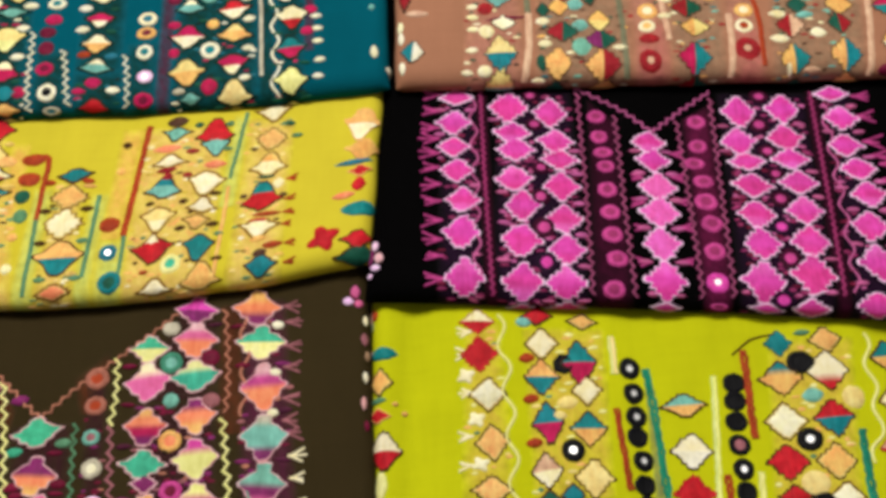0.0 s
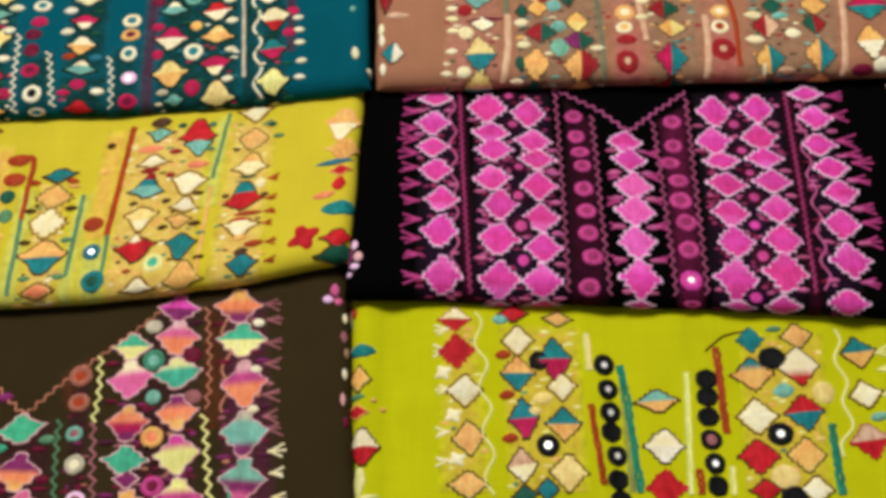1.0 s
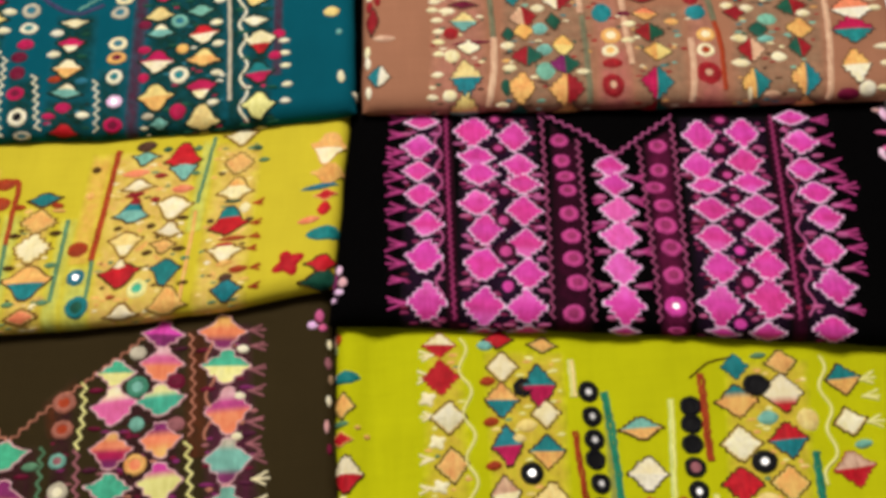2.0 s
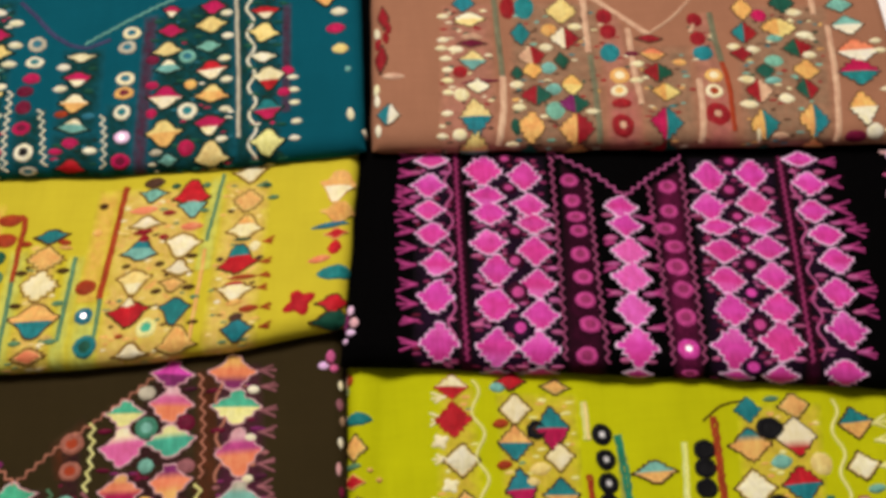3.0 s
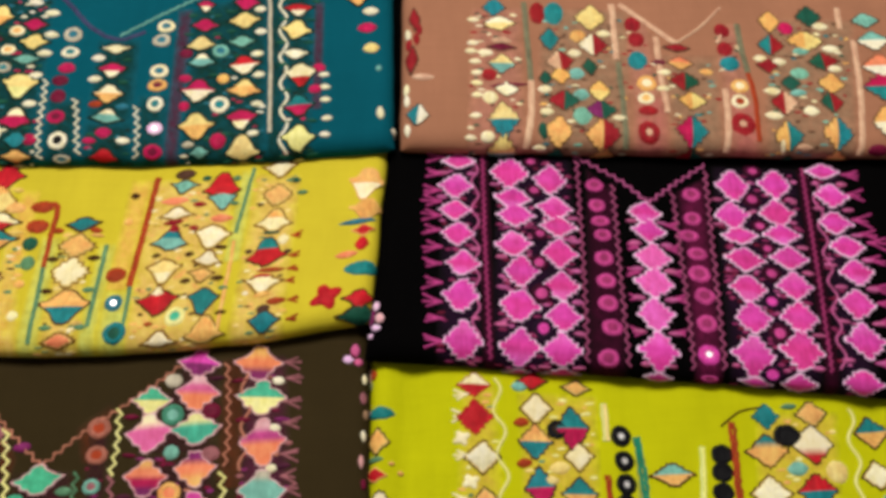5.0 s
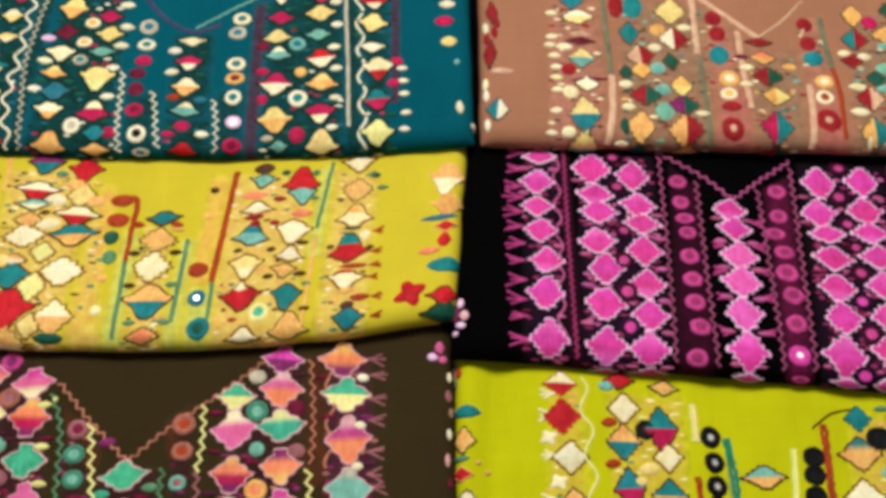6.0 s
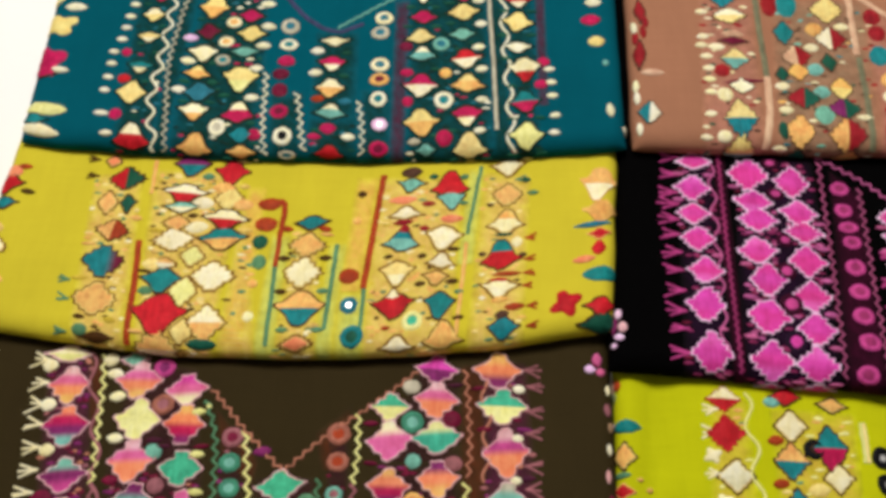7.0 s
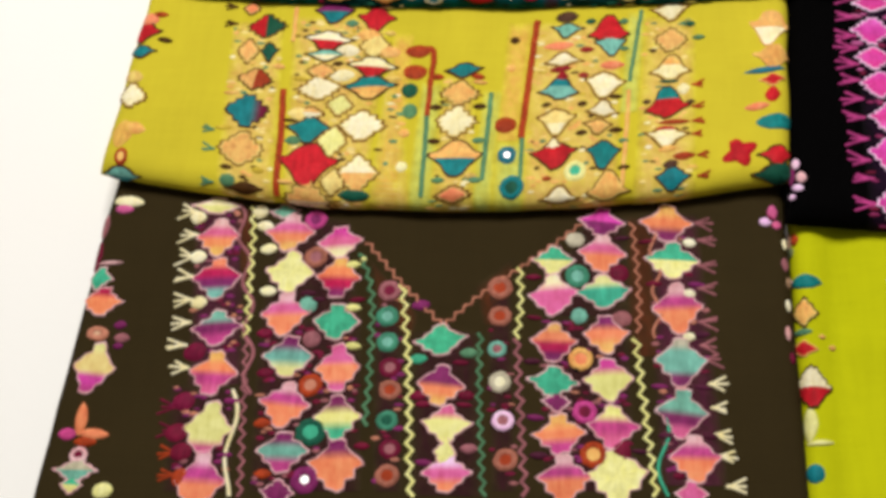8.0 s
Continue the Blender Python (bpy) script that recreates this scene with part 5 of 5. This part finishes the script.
diamonds(black, "I", [(298.2, 176.7, 24.2, 13.4, "HHa"), (301.2, 155.8, 22.3, 20.9, "PHa"), (300.4, 132.6, 22.6, 19.2, "aHa"), (305.0, 113.2, 23.7, 18.6, "Haa"), (307.8, 92.6, 22.6, 20.7, "HaP"), (304.4, 67.5, 23.5, 22.5, "HHa"), (305.3, 40.5, 25.0, 26.4, "PHa"), (299.8, 9.5, 24.3, 20.5, "aHa")], "w")
wave(black, "w", 1.5, 2.3, 22.6, [(291.4, 168.7), (291.1, 92.8), (288.7, 17.3)])
forks(black, 1, [(316.3, 157.7, 13.4, "s"), (317.2, 136.0, 13.2, "s"), (320.5, 124.4, 13.1, "s"), (324.7, 117.7, 13.0, "s"), (321.0, 103.8, 12.8, "s"), (319.7, 81.5, 12.6, "s"), (322.7, 70.1, 12.5, "s"), (319.7, 54.7, 12.3, "s"), (314.1, 25.1, 12.0, "s"), (316.7, 175.2, 13.6, "s")])
zigzag(black, "w", 1.5, 1.5, 6.8, [(130.3, 174.6), (159.7, 156.7), (178.9, 137.9)])
zigzag(black, "w", 1.5, 1.5, 6.6, [(178.9, 137.9), (196.8, 156.1), (219.2, 176.1)])
ground(black, "k", [(77.2, 170.5), (128.3, 173.0), (79.8, -7.0), (136.3, -7.0)])
filler(black, "whMh", 73, [(77.2, 170.5), (128.3, 173.0), (79.8, -7.0), (136.3, -7.0)])
ground(black, "k", [(222.9, 175.2), (281.6, 178.4), (220.6, -7.0), (275.3, -7.0)])
filler(black, "whMh", 79, [(222.9, 175.2), (281.6, 178.4), (220.6, -7.0), (275.3, -7.0)])
ground(black, "k", [(41.3, 168.9), (65.9, 170.0), (46.5, -7.0), (74.7, -7.0)])
filler(black, "whMh", 35, [(41.3, 168.9), (65.9, 170.0), (46.5, -7.0), (74.7, -7.0)])
ground(black, "k", [(290.7, 176.3), (311.5, 177.4), (283.4, -7.0), (309.2, -7.0)])
filler(black, "whMh", 32, [(290.7, 176.3), (311.5, 177.4), (283.4, -7.0), (309.2, -7.0)])
ground(black, "q", [(64.0, 169.9), (72.7, 170.3), (74.7, -7.0), (83.6, -7.0)])
ground(black, "q", [(280.1, 178.3), (289.9, 178.8), (275.5, -7.0), (285.8, -7.0)])

leaves(black, [(7.5, 41.0, 5.0, 7.2, "I"), (10.6, 32.0, 6.0, 7.6, "j"), (8.6, 25.0, 7.0, 4.6, "I"), (5.2, 33.0, 4.4, 12.0, "V"), (5.4, 19.5, 4.6, 4.0, "I")])
leaves(black, [(360.5, 184.8, 7.0, 12.5, "I"), (355.7, 187.0, 6.9, 3.6, "j"), (356.8, 166.8, 12.5, 3.8, "f"), (352.7, 148.9, 4.5, 9.0, "I"), (357.2, 153.1, 7.6, 5.0, "f"), (356.3, 144.9, 6.7, 4.4, "I")])
finish(black)

# lime tunic
leaves(lime, [(1.0, 316.0, 5.5, 11.0, "i"), (3.0, 308.5, 4.5, 6.5, "Z"), (6.1, 314.8, 5.3, 7.3, "J"), (-0.5, 291.0, 6.0, 9.0, "j"), (10.8, 289.3, 19.0, 8.4, "T"), (7.7, 260.5, 11.8, 3.8, "g"), (-0.5, 267.0, 4.6, 13.0, "i"), (7.5, 210.0, 8.8, 18.4, "L"), (12.7, 200.3, 15.4, 2.9, "L"), (23.4, 252.5, 3.9, 3.2, "O"), (18.2, 258.0, 3.7, 2.5, "O")])
diamonds(lime, "B", [(9.2, 271.5, 16.0, 17.0, "O"), (10.6, 230.0, 21.0, 24.0, "WR")])
diamonds(lime, "O", [(8.4, 251.2, 15.5, 9.6, "R")])
forks(lime, -1, [(59.8, 299.2, 8.8, "W"), (58.5, 286.3, 8.8, "W"), (58.9, 261.2, 8.6, "W"), (57.6, 235.3, 8.4, "W"), (56.8, 218.6, 8.3, "W")])
flowers(lime, [(59.4, 271.8, 11.3, 10.7, "W"), (64.0, 245.2, 11.8, 10.3, "W"), (64.8, 218.7, 11.5, 9.3, "W")])
diamonds(lime, "J", [(67.9, 305.4, 21.8, 16.5, "WR"), (67.5, 284.7, 22.9, 22.5, "R")])
diamonds(lime, "B", [(71.4, 259.7, 22.4, 21.1, "X"), (72.0, 231.0, 20.0, 21.6, "O"), (70.3, 203.9, 23.4, 16.8, "O")])
wave(lime, "L", 1.7, 3.1, 27.4, [(80.2, 309.1), (82.4, 275.7), (83.1, 237.1), (82.5, 197.4)])
diamonds(lime, "B", [(103.0, 306.9, 18.4, 12.8, "R"), (104.3, 288.9, 20.2, 19.8, "W"), (102.6, 268.0, 21.2, 22.7, "OT"), (104.2, 239.9, 18.8, 25.9, "TC"), (101.2, 212.5, 18.5, 21.0, "iW"), (101.4, 195.6, 15.7, 12.8, "G")])
leaves(lime, [(95.2, 303.6, 10.2, 6.7, "A"), (95.2, 280.4, 10.0, 6.5, "J"), (95.6, 255.3, 9.9, 6.3, "J"), (95.5, 228.9, 9.7, 6.0, "J"), (116.0, 251.6, 13.1, 8.3, "Y"), (110.4, 244.0, 9.8, 6.2, "Y")])
diamonds(lime, "B", [(129.3, 302.2, 19.0, 11.2, "O"), (125.0, 275.9, 22.0, 28.8, "TC"), (127.6, 258.6, 18.4, 18.9, "W"), (126.6, 235.4, 21.4, 21.0, "TO"), (126.9, 207.0, 22.2, 22.8, "Y"), (114.2, 198.0, 13.8, 14.1, "T")])
rings(lime, [(115.9, 275.4, 12.7, 12.9, "KK"), (116.6, 223.2, 13.5, 14.0, "Km")])
ragged(lime, "L", 3.3, [(145.3, 291.8), (145.3, 268.2)])
ragged(lime, "J", 3.2, [(143.6, 247.1), (144.7, 223.1), (146.0, 199.3)])
rings(lime, [(154.0, 271.2, 12.6, 13.6, "Km"), (154.5, 255.9, 12.5, 13.3, "Km"), (154.4, 241.9, 12.4, 13.0, "Km"), (153.6, 230.0, 12.2, 12.8, "KK"), (155.1, 215.8, 12.1, 12.5, "Km"), (154.3, 202.0, 12.0, 12.3, "KK"), (154.4, 190.4, 11.9, 12.1, "KK")])
ragged(lime, "t", 3.9, [(163.6, 270.6), (165.0, 235.4), (165.9, 193.9)])
ground(lime, "Z", [(161.0, 260.1), (167.6, 259.6), (158.1, 194.4), (165.9, 193.9)])
diamonds(lime, "B", [(181.9, 246.1, 26.1, 15.2, "AO"), (182.2, 219.1, 23.6, 21.9, "WX")])
diamonds(lime, "J", [(180.3, 195.3, 23.8, 22.4, "R")])
ragged(lime, "L", 2.7, [(201.3, 262.8), (197.3, 226.6), (193.2, 190.6)])
rings(lime, [(212.1, 257.9, 13.1, 12.6, "KK"), (211.0, 247.1, 13.0, 12.4, "KK"), (209.7, 235.0, 12.9, 12.2, "KK"), (209.4, 221.5, 12.8, 12.6, "KN"), (209.3, 207.5, 12.0, 13.0, "Km"), (208.7, 194.5, 11.9, 12.8, "KK")])
ragged(lime, "J", 3.9, [(221.1, 277.8), (219.6, 249.3), (218.7, 224.6)])
ragged(lime, "J", 3.6, [(199.9, 204.8), (199.5, 190.2)])
ragged(lime, "L", 2.6, [(218.5, 205.3), (217.2, 189.1)])
diamonds(lime, "G", [(241.9, 280.9, 16.7, 17.4, "T")])
diamonds(lime, "B", [(239.6, 259.4, 25.7, 21.1, "TOO"), (237.5, 233.6, 25.2, 22.4, "X"), (234.4, 210.2, 24.7, 21.6, "R"), (234.9, 190.6, 19.4, 13.4, "R")])
stripe(lime, "B", 1.3, [(214.0, 275.4), (226.3, 284.1), (241.5, 287.5)])
diamonds(lime, "B", [(269.1, 281.4, 20.7, 16.7, "O"), (266.9, 262.3, 25.0, 24.0, "WWR"), (265.1, 234.3, 23.9, 22.4, "RT"), (261.5, 209.2, 23.4, 20.9, "O"), (262.9, 188.9, 19.9, 17.1, "X")])
dots(lime, [(247.3, 197.6, 16.9, 14.8, "Y"), (278.3, 245.6, 13.0, 13.8, "Y")])
rings(lime, [(252.4, 268.6, 16.6, 15.0, "KK"), (249.0, 222.4, 15.4, 14.7, "Km"), (249.7, 185.9, 15.5, 13.3, "KK")])
leaves(lime, [(255.7, 248.1, 13.0, 9.0, "A"), (256.6, 286.6, 10.1, 3.7, "g")])
ragged(lime, "t", 4.1, [(279.1, 226.6), (277.5, 204.9), (276.4, 185.5)])
ground(lime, "l", [(93.3, 300.7), (142.5, 297.6), (92.1, 198.4), (137.7, 195.6)])
filler(lime, "YOLLOg", 22, [(93.3, 300.7), (142.5, 297.6), (92.1, 198.4), (137.7, 195.6)])
ground(lime, "l", [(236.1, 286.0), (286.3, 282.8), (222.2, 190.4), (272.1, 187.4)])
filler(lime, "YOLLOg", 21, [(236.1, 286.0), (286.3, 282.8), (222.2, 190.4), (272.1, 187.4)])
ground(lime, "l", [(59.4, 306.7), (81.6, 305.2), (52.7, 200.8), (84.2, 198.9)])
filler(lime, "YOLLOg", 12, [(59.4, 306.7), (81.6, 305.2), (52.7, 200.8), (84.2, 198.9)])

wave(lime, "L", 1.7, 2.7, 26.6, [(293.0, 284.9), (291.6, 263.6), (291.0, 246.3), (289.8, 229.5), (282.2, 207.0)])
diamonds(lime, "B", [(304.0, 269.9, 22.4, 20.3, "TO"), (302.9, 243.8, 21.3, 18.2, "X")])
diamonds(lime, "J", [(299.6, 216.2, 25.3, 22.6, "iR")])
forks(lime, 1, [(318.2, 268.9, 9.9, "L"), (317.9, 258.4, 9.8, "L"), (316.8, 242.9, 9.7, "L")])
leaves(lime, [(307.8, 230.0, 10.2, 5.3, "A")])

dots(lime, [(9.6, 184.5, 10.1, 9.7, "T")])
finish(lime)
